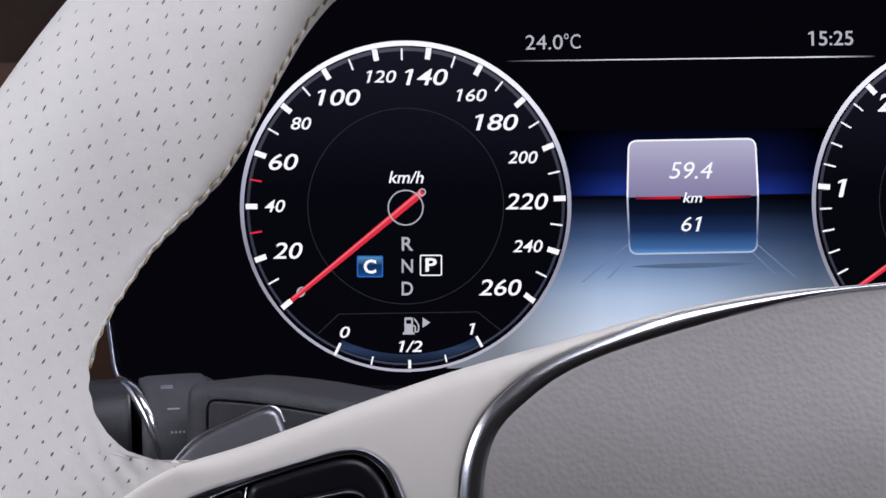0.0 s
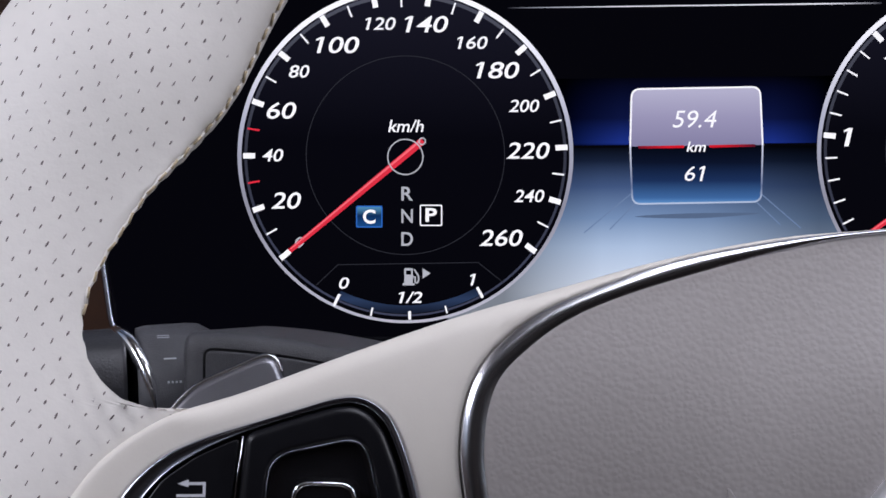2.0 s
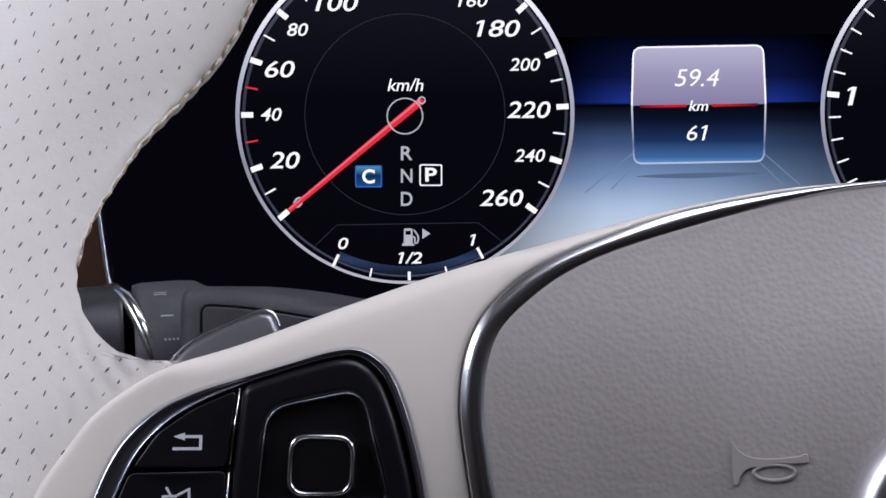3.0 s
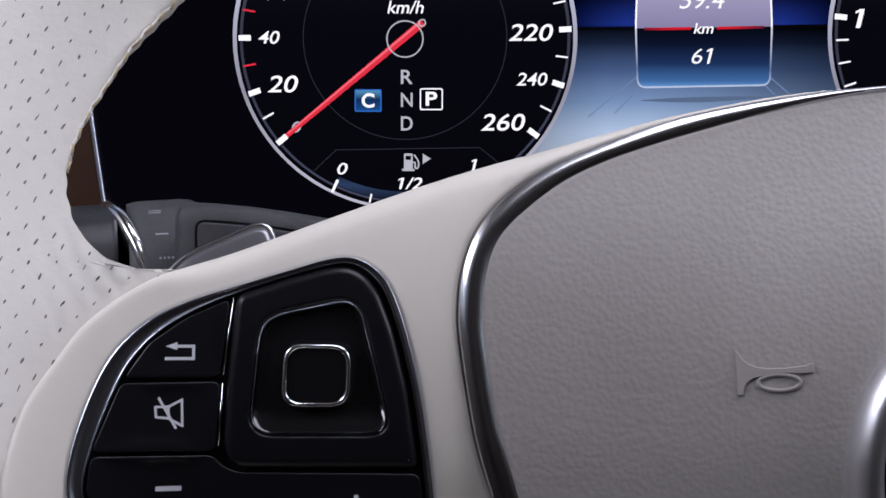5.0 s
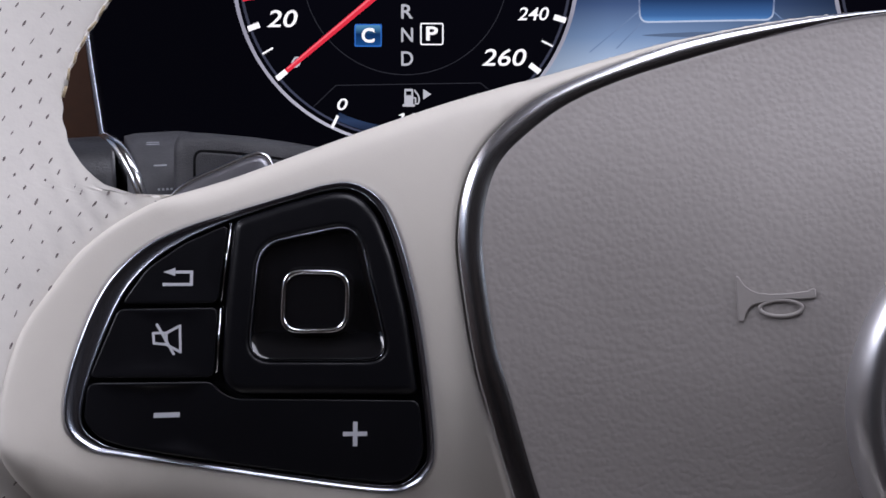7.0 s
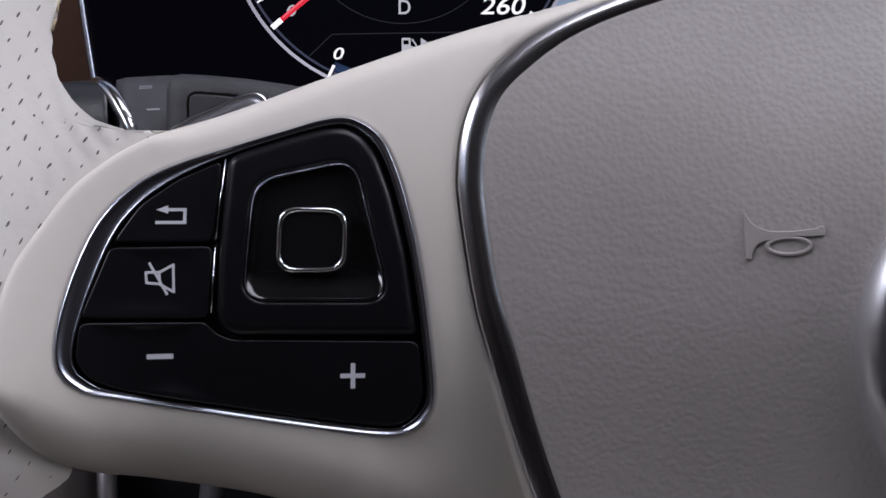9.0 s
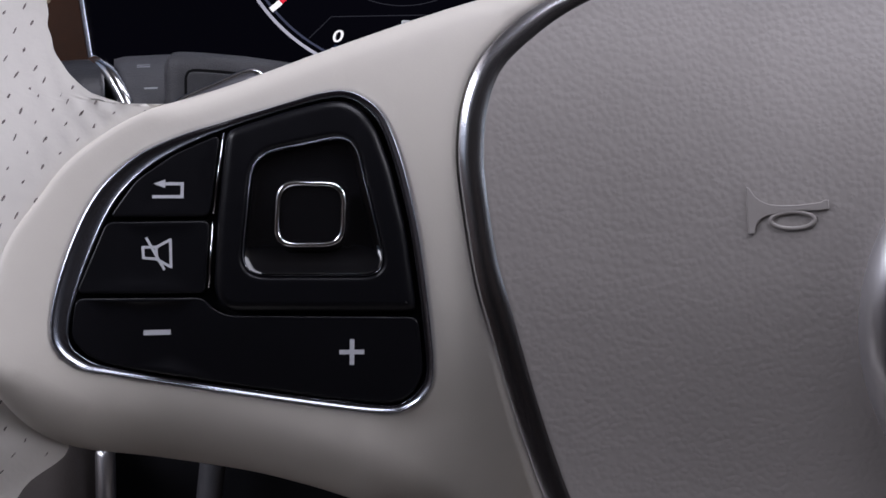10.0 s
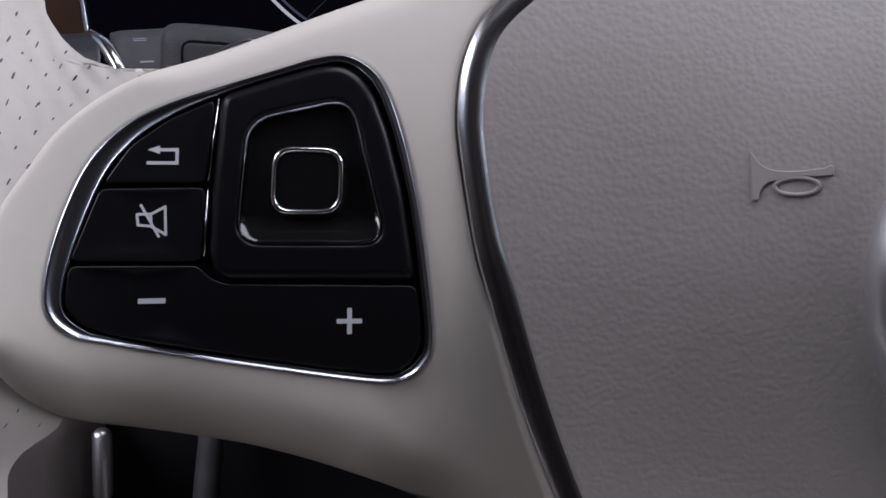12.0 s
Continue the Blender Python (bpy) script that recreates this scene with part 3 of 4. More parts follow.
def rim_point(a, q, lift=0.0):
    """A place on the rim's skin: a is the angle round the hub in degrees, q runs once round the section."""
    ri = sum(rim_in(a + k) for k in (-0.4, -0.2, 0, 0.2, 0.4)) / 5
    ri += 0.2 * math.sin(2 * math.pi * a / 1.3) * smoothstep(146, 150, folded(a)) * smoothstep(165.5, 163, folded(a))
    crest = CREST
    c, s = math.cos(q), math.sin(q)
    w = (RIM_OUT - crest) if c > 0 else (crest - ri)
    sq = lambda v, p: math.copysign(abs(v) ** p, v)
    e = (0.62 if c < 0 else 1.0) if s > 0 else 1.05
    r = crest + (w + lift) * sq(c, 1.8 if s < 0 and c < 0 else e)
    share = min(1.0, max(0.0, (crest - r) / (crest - ri)))
    b = folded(a)
    base = -5.0 + (4.0 + 6.0 * smoothstep(138, 158, b)) * share ** 1.5
    high = 9.5 - 5.0 * smoothstep(138, 160, b) * smoothstep(235, 212, b) - 6.0 * smoothstep(184, 197, b) * smoothstep(230, 212, b)
    base = min(base, high - 2.0)
    n = base + ((high - base + lift) if s > 0 else (base + 19.0)) * sq(s, e)
    tied = smoothstep(146, 165.5, b) * smoothstep(222, 200, b)
    lean = rim_in(a, RIM_LEAN) * share ** 1.6
    a += lean if b == a % 360 else -lean
    x, y = HUB[0] + r * math.cos(radians(a)), HUB[1] + r * math.sin(radians(a))
    if tied:
        # the leather runs up flush to the spoke cover and dips under its edge
        xm = min(x, 2 * HUB[0] - x)
        d = past_cover(xm, y)
        seat = -0.9 + 1.3 * smoothstep(-46, -59, xm) - fall(xm, y)
        seat += 0.9 * (1 - math.exp(-d / 6.0)) if d > 0 else 1.3 * d
        seat -= 8.0 * smoothstep(4, -14, y) + 0.4 * max(0.0, -14 - y) + 0.15 * max(0.0, 36 - (r - ri)) * smoothstep(182, 189, b)
        seat += 0.3 * math.exp(-((xm + 45) ** 2 + (y - 37) ** 2) / 60.0) * math.sin(1.75 * (0.9 * xm + 0.44 * y) + 0.6 * math.sin(0.5 * y)) * smoothstep(0.3, 3, d)
        n += (min(n, seat + lift - 3.0 * max(0.0, -s)) - n) * tied
    return (x * MM, y * MM, n * MM)


def build_rim(wheel):
    bm = bmesh.new()
    fine = list(np.arange(125, 160, 0.4)) + list(np.arange(160, 178, 0.2)) + list(np.arange(178, 200, 0.4))
    rest = list(np.arange(200, 340, 2.0)) + list(np.arange(340, 415, 0.8)) + list(np.arange(415, 485, 2.0))
    loops = [[bm.verts.new(rim_point(a, 2 * math.pi * k / 140)) for k in range(140)] for a in fine + rest]
    for i in range(len(loops)):
        lo, hi = loops[i], loops[(i + 1) % len(loops)]
        for k in range(140):
            bm.faces.new((lo[k], lo[(k + 1) % 140], hi[(k + 1) % 140], hi[k]))
    rim = part("rim", bm, LEATHER, wheel, "cream perforated leather rim")

    # pricked holes in staggered rows
    bm = bmesh.new()
    rng = random.Random(4)
    for row in range(32):
        r = 138.4 + row * 2.3
        for col in range(0, 40):
            a = 136 + (col + (row % 2) * 0.5) * 1.5
            ri, crest = rim_in(a), CREST
            if r < ri + 2.5 or r > RIM_OUT - 3:
                continue
            x = (r - crest) / ((RIM_OUT - crest) if r > crest else (crest - ri))
            q = math.acos(math.copysign(min(1, abs(x)) ** (1 / (0.62 if x < 0 else 1.0)), x))
            a += rng.uniform(-0.12, 0.12)
            p = Vector(rim_point(a, q, 0.02))
            tu = (Vector(rim_point(a + 0.2, q, 0.02)) - p).normalized()
            tq = (Vector(rim_point(a, q + 0.04, 0.02)) - p).normalized()
            face = tu.cross(tq).normalized()
            way = Vector((rng.uniform(0.3, 0.6), 0.85, 0))
            d1 = (way - face * way.dot(face)).normalized()
            d2 = face.cross(d1)
            rx, ry = rng.uniform(0.34, 0.7) * MM, rng.uniform(0.11, 0.21) * MM
            vs = [bm.verts.new(p + d1 * rx * math.cos(2 * math.pi * k / 8) + d2 * ry * math.sin(2 * math.pi * k / 8)) for k in range(8)]
            bm.faces.new(vs)
    tagged(part("perforation", bm, HOLE, rim, "rows of small pricked holes"), kind="stuff")

    # seam along the inner edge: a folded welt and its stitches
    line = [rim_point(a, math.pi * 0.985, 0.15) for a in np.arange(126, 161.5, 0.5)]
    part("seam_welt", tube(line, lambda s: 0.34 * MM, 6), LEATHER, rim)
    for k, a in enumerate(np.arange(128, 161.2, 1.0)):
        p, q = rim_point(a, math.pi * (0.955 + 0.012 * (k % 2)), 0.3), rim_point(a + 0.66, math.pi * (0.985 - 0.012 * (k % 2)), 0.35)
        part("stitch", tube([p, q], 0.26 * MM, 5), STITCH, rim)
    return rim


def build_plate(wheel):
    """The smooth spoke cover: one moulding from lobe to lobe, rounded off at its edge, sinking towards the trim strip."""
    edge = mm(ccw(spline(PLATE, True, 5)))
    arr = np.array(edge)
    seg = np.roll(arr, -1, 0) - arr
    strip = np.array(mm(spline(STRIP, True, 6)))
    sseg = np.roll(strip, -1, 0) - strip

    def dist(p, a, d):
        t = np.clip(((p - a) * d).sum(1) / (d * d).sum(1), 0, 1)
        return float(np.sqrt((((a + d * t[:, None]) - p) ** 2).sum(1)).min())

    def inside(p, poly):
        x, y, c = p[0], p[1], False
        q = np.roll(poly, 1, 0)
        cond = ((poly[:, 1] > y) != (q[:, 1] > y))
        xs = (q[:, 0] - poly[:, 0]) * (y - poly[:, 1]) / (q[:, 1] - poly[:, 1] + 1e-12) + poly[:, 0]
        return bool((cond & (x < xs)).sum() % 2)

    holes = [np.array(mm(ccw(spline(BEZEL_OUT, True, 4))))]
    holes.append(np.stack([2 * HUB[0] * MM - holes[0][:, 0], holes[0][:, 1]], 1))
    pts, ties = list(edge), []

    def loop(line):
        kept = {}
        for a, p in enumerate(line):
            if inside(np.array(p), arr) and dist(np.array(p), arr, seg) > 0.3 * MM:
                kept[a] = len(pts)
                pts.append(p)
        ties.extend((kept[a], kept[(a + 1) % len(line)]) for a in kept if (a + 1) % len(line) in kept)

    for off in (-2.2, -1.2, -0.5, -0.1, 0.5, 1.2):
        loop(inset([tuple(p) for p in strip], off * MM))
    for side in holes:
        for off in (-1.6, -0.7, -0.1, 0.5, 1.2):
            loop(inset([tuple(p) for p in side], off * MM))
    for k in range(1, 6):
        pts += inset(edge, (0.25, 0.7, 1.4, 2.4, 3.8)[k - 1] * MM)
    for i, x in enumerate(np.arange(-60, 281, 2.6)):
        for y in np.arange(-168, 76, 2.6):
            p = np.array((x * MM, (y + (i % 2) * 1.3) * MM))
            if inside(p, arr) and dist(p, arr, seg) > 5 * MM and dist(p, strip, sseg) > 3.8 * MM and all(dist(p, h, np.roll(h, -1, 0) - h) > 3.2 * MM for h in holes):
                pts.append((p[0], p[1]))
    n = len(edge)
    vs, _, fs, _, _, _ = geometry.delaunay_2d_cdt([Vector(p) for p in pts], ties, [list(range(n))], 1, 1e-7)
    bm = bmesh.new()

    def height(p):
        d = dist(p, arr, seg) / MM
        x, y = p[0] / MM, p[1] / MM
        rr = 4.0 - 2.7 * smoothstep(-28, -36, min(x, 220 - x)) * smoothstep(-12, -4, y)
        z = 0.6 - (rr * (1 - math.sqrt(max(0, 1 - (1 - min(d, rr) / rr) ** 2))))
        xm = min(x, 220 - x)
        z += 1.3 * smoothstep(-46, -59, xm)
        ds = dist(p, strip, sseg) / MM
        if ds < 0.16 and not inside(p, strip):
            return -2.5 * MM
        if inside(p, strip):
            return (-1.5 - 5.0 * smoothstep(0.1, 0.8, ds)) * MM
        z -= 0.35 * smoothstep(2.2, 0.0, ds) + 2.4 * smoothstep(13, 0, ds) * smoothstep(32, -10, y)
        z -= 0.007 * max(0.0, 10 - max(y, -40)) ** 2 * smoothstep(0, 14, xm)
        low = float(np.interp(xm, [-60, -46, -20, -3, 8, 24, 40], [-9, -15, -18, -22.5, -27, -36, -52]))
        if y < 20:
            # flat underside facet along the lower edge
            k = 6.8 - (y - low)
            z -= 0.5 * (k + math.sqrt(k * k + 0.8)) * smoothstep(20, 8, y - low)
        for h in holes[:1]:
            if inside(p, h):
                z -= 6.0 * smoothstep(0.1, 0.8, dist(p, h, np.roll(h, -1, 0) - h) / MM)
        return z * MM

    verts = [bm.verts.new((v[0], v[1], height(np.array(v)))) for v in vs]
    for f in fs:
        try:
            bm.faces.new([verts[i] for i in f])
        except ValueError:
            pass
    loose = [v for v in bm.verts if not v.link_faces]
    bmesh.ops.delete(bm, geom=loose, context="VERTS")
    rim_edges = [e for e in bm.edges if e.is_boundary]
    out = bmesh.ops.extrude_edge_only(bm, edges=rim_edges)
    for v in [g for g in out["geom"] if isinstance(g, bmesh.types.BMVert)]:
        v.co.z = -13 * MM
    return part("spoke_cover", bm, COVER, wheel, "smooth cream spoke cover")


BEZEL_OUT = [(-48.6, 2.0), (-47.6, 11.6), (-43.2, 23.1), (-37.2, 29.8), (-30.3, 33.4), (-21.6, 36.2), (-12.8, 38.9), (-7.5, 40.5), (-3.1, 40.9), (0.6, 39.2), (3.2, 36.0), (5.7, 29.4),
             (8.0, 19.6), (9.7, 8.2), (10.7, -3.1), (9.4, -7.0), (6.8, -9.1), (3.8, -9.7), (-3.5, -9.1), (-20.7, -6.7), (-38.0, -4.0), (-44.6, -2.6)]
BEZEL_IN = [(-45.9, 1.8), (-44.9, 9.0), (-40.6, 20.9), (-36.2, 27.0), (-30.3, 31.3), (-22.4, 34.9), (-12.8, 38.1), (-6.4, 39.8), (-3.0, 39.9), (-0.1, 38.2), (2.2, 35.2), (4.5, 28.9),
            (6.8, 19.4), (8.5, 8.0), (9.5, -3.1), (8.3, -6.2), (6.2, -8.0), (3.6, -8.6), (-3.5, -8.0), (-20.8, -5.7), (-38.1, -3.0), (-43.0, -1.4)]


def build_switches(wheel):
    pan = part("switch_panel", cushion(mm(spline(BEZEL_OUT, True, 4)), -0.006, -0.0013, 0.0003, step=0.003), BLACK_SATIN, wheel, "black switch panel in a chrome surround")
    o, i = mm(spline(BEZEL_OUT, True, 6)), mm(spline(BEZEL_IN, True, 6))
    part("chrome_surround", band(o, i, [(0, -0.0045), (0.0, 0.0009), (0.06, 0.00125), (0.16, 0.00135), (0.28, 0.0012), (0.86, 0.00042), (0.91, 0.0006), (0.96, 0.0006), (1.0, 0.0002)]), DARK_CHROME, pan, "dark chrome surround")

    def key(name, pts, r, top=0.0011, mat=BLACK_SATIN, edge=0.00035):
        return part(name, cushion(mm(rounded(pts, r)), -0.0015, top, edge, step=0.0025), mat, pan)

    key("back_button", [(-40.1, 20.75), (-36.0, 26.7), (-30.2, 30.8), (-23.1, 34.0), (-24.4, 20.9)], 1.3)
    key("mute_button", [(-44.9, 8.7), (-40.5, 20.0), (-24.4, 20.2), (-24.8, 8.75)], 1.2)
    key("volume_rocker", [(-45.5, 1.8), (-45.0, 8.0), (-25.2, 8.1), (-23.6, 6.4), (-21.2, 5.3), (8.2, 5.1), (9.0, -3.1), (7.9, -6.0), (6.0, -7.7), (3.6, -8.2), (-3.5, -7.6), (-20.8, -5.3), (-38.1, -2.6), (-42.8, -1.0)], 1.5)
    # surround of the touch pad with the pad's opening
    outer = rounded([(-22.1, 34.6), (-12.8, 37.7), (-6.4, 39.4), (-3.2, 39.4), (-0.6, 37.8), (1.5, 34.9), (3.8, 28.7), (6.1, 19.3), (8.0, 5.9), (-20.8, 6.0), (-22.6, 7.2), (-23.5, 9.6), (-23.2, 20.6)], 1.6)
    hole = rounded([(-19.5, 11.4), (-18.0, 30.9), (-2.0, 34.3), (3.6, 11.4)], 4.2, 7)
    o, i = resample(mm(outer), 160), resample(mm(hole), 160)
    # the fillet keeps its width all along the opening
    part("pad_surround", stack([(o, -0.0015), (o, 0.0005), (inset(o, 0.0004), 0.00125), (inset(o, 0.0011), 0.00155), (inset(o, 0.0014), 0.0016), (inset(o, 0.0017), 0.0016), (inset(i, -0.0009), 0.0016), (inset(i, -0.0006), 0.0016), (inset(i, -0.0002), 0.0013), (i, -0.0006)], False), BLACK_SATIN, pan)
    part("pad_edge", band(i, inset(i, 0.0002), [(0, 0.0007), (0.3, 0.0013), (0.7, 0.0013), (1, 0.0003)]), DARK_CHROME, pan, "fine bright edge line")
    mid = [(-8.6 * MM + (x + 8.6 * MM) * 0.46, 21.3 * MM + (y - 21.3 * MM) * 0.5) for x, y in i]
    low = [(a[0] * 0.6 + b[0] * 0.4, a[1] * 0.6 + b[1] * 0.4) for a, b in zip(i, mid)]
    pad = stack([(inset(i, 0.0003), 0.0007), (inset(i, 0.0007), 0.0005), (inset(i, 0.0012), 0.00045), (low, 0.0003), (mid, 0.0002)], step=0.002)
    for v in pad.verts:
        v.co.z += 0.0018 * smoothstep(17.0, 11.6, v.co.y / MM) - 0.0010
    part("touch_pad", pad, BLACK_GLOSS, pan, "glossy black finger pad")

    def square(h, r, cx=-8.6, cy=21.1):
        v = h - 0.35
        return mm(rounded([(cx - h, cy - v), (cx + h * 0.96, cy - v * 0.98), (cx + h, cy + v * 0.94), (cx - h * 0.94, cy + v)], r + 0.5, 6))

    bt = part("touch_button", cushion(square(5.3, 2.4), -0.0013, 0.0018, 0.0005, step=0.002), BLACK_GLOSS, pan, "glossy black square button")
    part("button_ring", band(square(5.75, 2.7), square(4.85, 2.2), [(0, -0.0012), (0.05, 0.0018), (0.25, 0.0023), (0.6, 0.0024), (0.9, 0.0021), (1, 0.0016)]), CHROME, bt, "chrome ring")
    for p, q in (((-22.55, 34.2), (-23.9, 21.3)), ((-23.95, 20.0), (-24.35, 9.6))):
        part("divider", tube([(p[0] * MM, p[1] * MM, 0.0006), (q[0] * MM, q[1] * MM, 0.0006)], 0.0002, 8), CHROME, pan, "fine chrome divider")

    z = 0.00113

    def mark(name, pts, up=0.0):
        return part(name, stack([(ccw(mm(pts)), z), (ccw(mm(pts)), z + 0.00004 + up)]), PRINT, pan, smooth=False)

    def stroke(name, p, q, w, up=0.0):
        d = (Vector(q) - Vector(p)).normalized() * w / 2
        nx, ny = -d[1], d[0]
        return mark(name, [(p[0] + nx, p[1] + ny), (q[0] + nx, q[1] + ny), (q[0] - nx, q[1] - ny), (p[0] - nx, p[1] - ny)], up)

    mark("minus_sign", [(-34.2, 2.2), (-30.0, 2.3), (-30.0, 3.1), (-34.2, 3.0)])
    stroke("plus_sign", (-3.9, -0.4), (-0.05, -0.35), 0.72)
    stroke("plus_sign", (-1.95, -2.35), (-1.95, 1.6), 0.72, 0.00003)
    stroke("back_symbol", (-33.4, 23.95), (-28.5, 23.95), 0.5)
    stroke("back_symbol", (-28.75, 23.7), (-28.75, 26.2), 0.5)
    stroke("back_symbol", (-28.5, 26.0), (-31.5, 26.0), 0.5)
    mark("back_symbol", [(-33.3, 26.0), (-31.4, 25.35), (-31.4, 26.7)])
    for p, q in (((-34.7, 16.1), (-34.5, 14.2)), ((-34.7, 15.95), (-32.5, 16.0)), ((-34.6, 14.3), (-32.4, 14.1)), ((-32.6, 15.95), (-30.3, 17.2)), ((-32.5, 14.1), (-30.1, 12.8)), ((-30.4, 17.3), (-30.2, 12.7)), ((-34.2, 17.5), (-31.2, 12.4)), ((-32.6, 16.0), (-32.4, 14.0))):
        stroke("mute_symbol", p, q, 0.42)
    return pan


def bend(ob):
    """The face of the wheel falls back towards its foot in one soft curve, growing a little so that its outline keeps its run."""
    for v in ob.data.vertices:
        x, y = v.co.x / MM, v.co.y / MM
        xm = min(x, 2 * HUB[0] - x)
        k = fall(xm, y)
        g = 1 + k / 252.0
        v.co = ((13.3 + (x - 13.3) * g) * MM, (-21.0 + (y + 21.0) * g) * MM, v.co.z - k * MM)
    for child in ob.children:
        bend(child)


def build_airbag(wheel):
    edge = resample(mm(spline(BAG, True, 5)), 240)
    hub = (HUB[0] * MM, HUB[1] * MM)
    bm = bmesh.new()
    rows = []
    shares = [1.0, 0.9995, 0.998, 0.995, 0.99, 0.985, 0.975, 0.965, 0.945, 0.92, 0.89, 0.85, 0.8, 0.74, 0.67, 0.6, 0.52, 0.44, 0.36, 0.28, 0.2, 0.12]

    def lift(s, r):
        """Height of the cover: a shallow dome with a low boss round the badge."""
        return 1.25 - 0.12 * max(0.0, (s - 0.996) / 0.004) ** 2.0 + 3.2 * (1 - min(1.0, s / 0.98) ** 1.7) + 3.0 * smoothstep(68, 37, r)

    rows.append([bm.verts.new((x, y, -2 * MM)) for x, y in edge])
    for s in shares:
        rows.append([bm.verts.new((hub[0] + (x - hub[0]) * s, hub[1] + (y - hub[1]) * s, lift(s, math.dist((x, y), hub) * s / MM) * MM)) for x, y in edge])
    for lo, hi in zip(rows, rows[1:]):
        for k in range(240):
            bm.faces.new((lo[k], lo[(k + 1) % 240], hi[(k + 1) % 240], hi[k]))
    net(bm, rows[-1], rows[-1][0].co.z, 0.003)
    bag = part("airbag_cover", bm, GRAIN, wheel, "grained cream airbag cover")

    def z_at(x, y):
        a = math.atan2(y * MM - hub[1], x * MM - hub[0])
        r = math.dist((x * MM, y * MM), hub)
        ex = min(edge, key=lambda p: abs(math.remainder(math.atan2(p[1] - hub[1], p[0] - hub[0]) - a, 2 * math.pi)))
        return lift(min(1, r / math.dist(ex, hub)), r / MM)

    # horn symbol: a flat raised trumpet with a loop below it
    body = [(59.0, 24.3), (59.5, 24.2), (60.1, 23.0), (61.0, 22.1), (62.3, 21.5), (64.1, 21.25), (66.6, 21.3), (69.8, 21.7), (70.0, 22.0), (70.8, 22.0), (70.85, 20.5), (70.0, 20.4),
            (68.7, 20.3), (66.7, 20.4), (64.5, 20.2), (63.0, 19.85), (62.1, 19.75), (61.2, 19.35), (60.55, 18.6), (60.2, 17.7), (60.1, 16.9), (59.25, 16.9)]
    body = [(58.7 + (x - 59.0) * 1.04, y + 0.6) for x, y in body]
    outline = ccw(mm(rounded(body, 0.22, 2)))
    horn = stack([(outline, -0.0004), (outline, 0.00038), (inset(outline, 0.00012), 0.0005)])
    for v in horn.verts:
        v.co.z += z_at(v.co.x / MM, v.co.y / MM) * MM
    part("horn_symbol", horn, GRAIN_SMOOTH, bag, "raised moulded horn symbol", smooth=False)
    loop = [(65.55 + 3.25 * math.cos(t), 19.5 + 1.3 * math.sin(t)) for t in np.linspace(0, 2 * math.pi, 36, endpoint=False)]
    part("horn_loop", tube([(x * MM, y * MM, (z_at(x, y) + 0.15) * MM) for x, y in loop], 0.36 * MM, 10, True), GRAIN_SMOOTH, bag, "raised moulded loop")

    # round badge, plain
    ring = lambda r: [(hub[0] + r * MM * math.cos(t), hub[1] + r * MM * math.sin(t)) for t in np.linspace(0, 2 * math.pi, 96, endpoint=False)]
    badge = part("badge", stack([(ring(33.5), 0.002), (ring(33.5), 0.0105), (ring(30), 0.0115), (ring(5), 0.0120)]), BLACK_GLOSS, bag, "plain round badge")
    part("badge_ring", stack([(ring(35.2), 0.002), (ring(35.2), 0.0075), (ring(34.6), 0.0098), (ring(33.2), 0.0118), (ring(31.6), 0.0125), (ring(30.2), 0.0120), (ring(29.6), 0.0105)], False), BADGE, badge, "chrome badge ring")
    return bag


def build_wheel():
    wheel = thing("steering_wheel", WHEEL, "cream leather car steering wheel with chrome trim on its column", "steering wheel")
    build_plate(wheel)
    build_rim(wheel)
    build_switches(wheel)
    build_airbag(wheel)
    o, i = mm(spline(STRIP, True, 6)), mm(spline(BAG, True, 6))
    arc = [(q, 0.0018 - 0.0028 * (q - 0.52) ** 2) for q in (0.03, 0.08, 0.15, 0.23, 0.32, 0.41, 0.5, 0.6, 0.7, 0.8, 0.9, 1.0, 1.05)]
    strip = band(o, i, [(-0.02, -0.018), (-0.02, 0.0), (0.0, 0.0005)] + arc + [(1.06, -0.004)])
    part("trim_strip", strip, SATIN, wheel, "curved chrome trim strip")
    for ob in wheel.children:
        if ob.name.split(".")[0] != "rim":
            bend(ob)
    ring = lambda r: [((HUB[0] + r * math.cos(t)) * MM, (HUB[1] - 4 + r * 0.9 * math.sin(t)) * MM) for t in np.linspace(0, 2 * math.pi, 64, endpoint=False)]
    part("hub", stack([(ring(40), -0.085), (ring(46), -0.06), (ring(48), -0.036), (ring(48), -0.032)], True, True), DARK_PLASTIC, wheel, "dark plastic hub")
    # gear paddle behind the spoke
    blade = [(-46, 6), (-48, 24), (-44, 44), (-38.7, 49.9), (-30.9, 53.7), (-25.3, 56.1), (-22.6, 55.8), (-21.0, 52), (-8, 24), (20, 12), (20, -6), (-30, -6)]
    paddle = part("gear_paddle", cushion(mm(rounded(blade, 3.0)), -0.052, -0.047, 0.0012), PADDLE, wheel, "satin grey gear paddle with bright edge")
    edge = spline([(-44, 44), (-38.7, 49.9), (-30.9, 53.7), (-25.3, 56.1), (-22.6, 55.8), (-21.2, 53)], False, 5)
    part("bright_edge", tube([(x * MM, y * MM, -0.0478) for x, y in edge], 0.0006, 8), CHROME, paddle, "bright metal edge")
    return wheel


build_wheel()


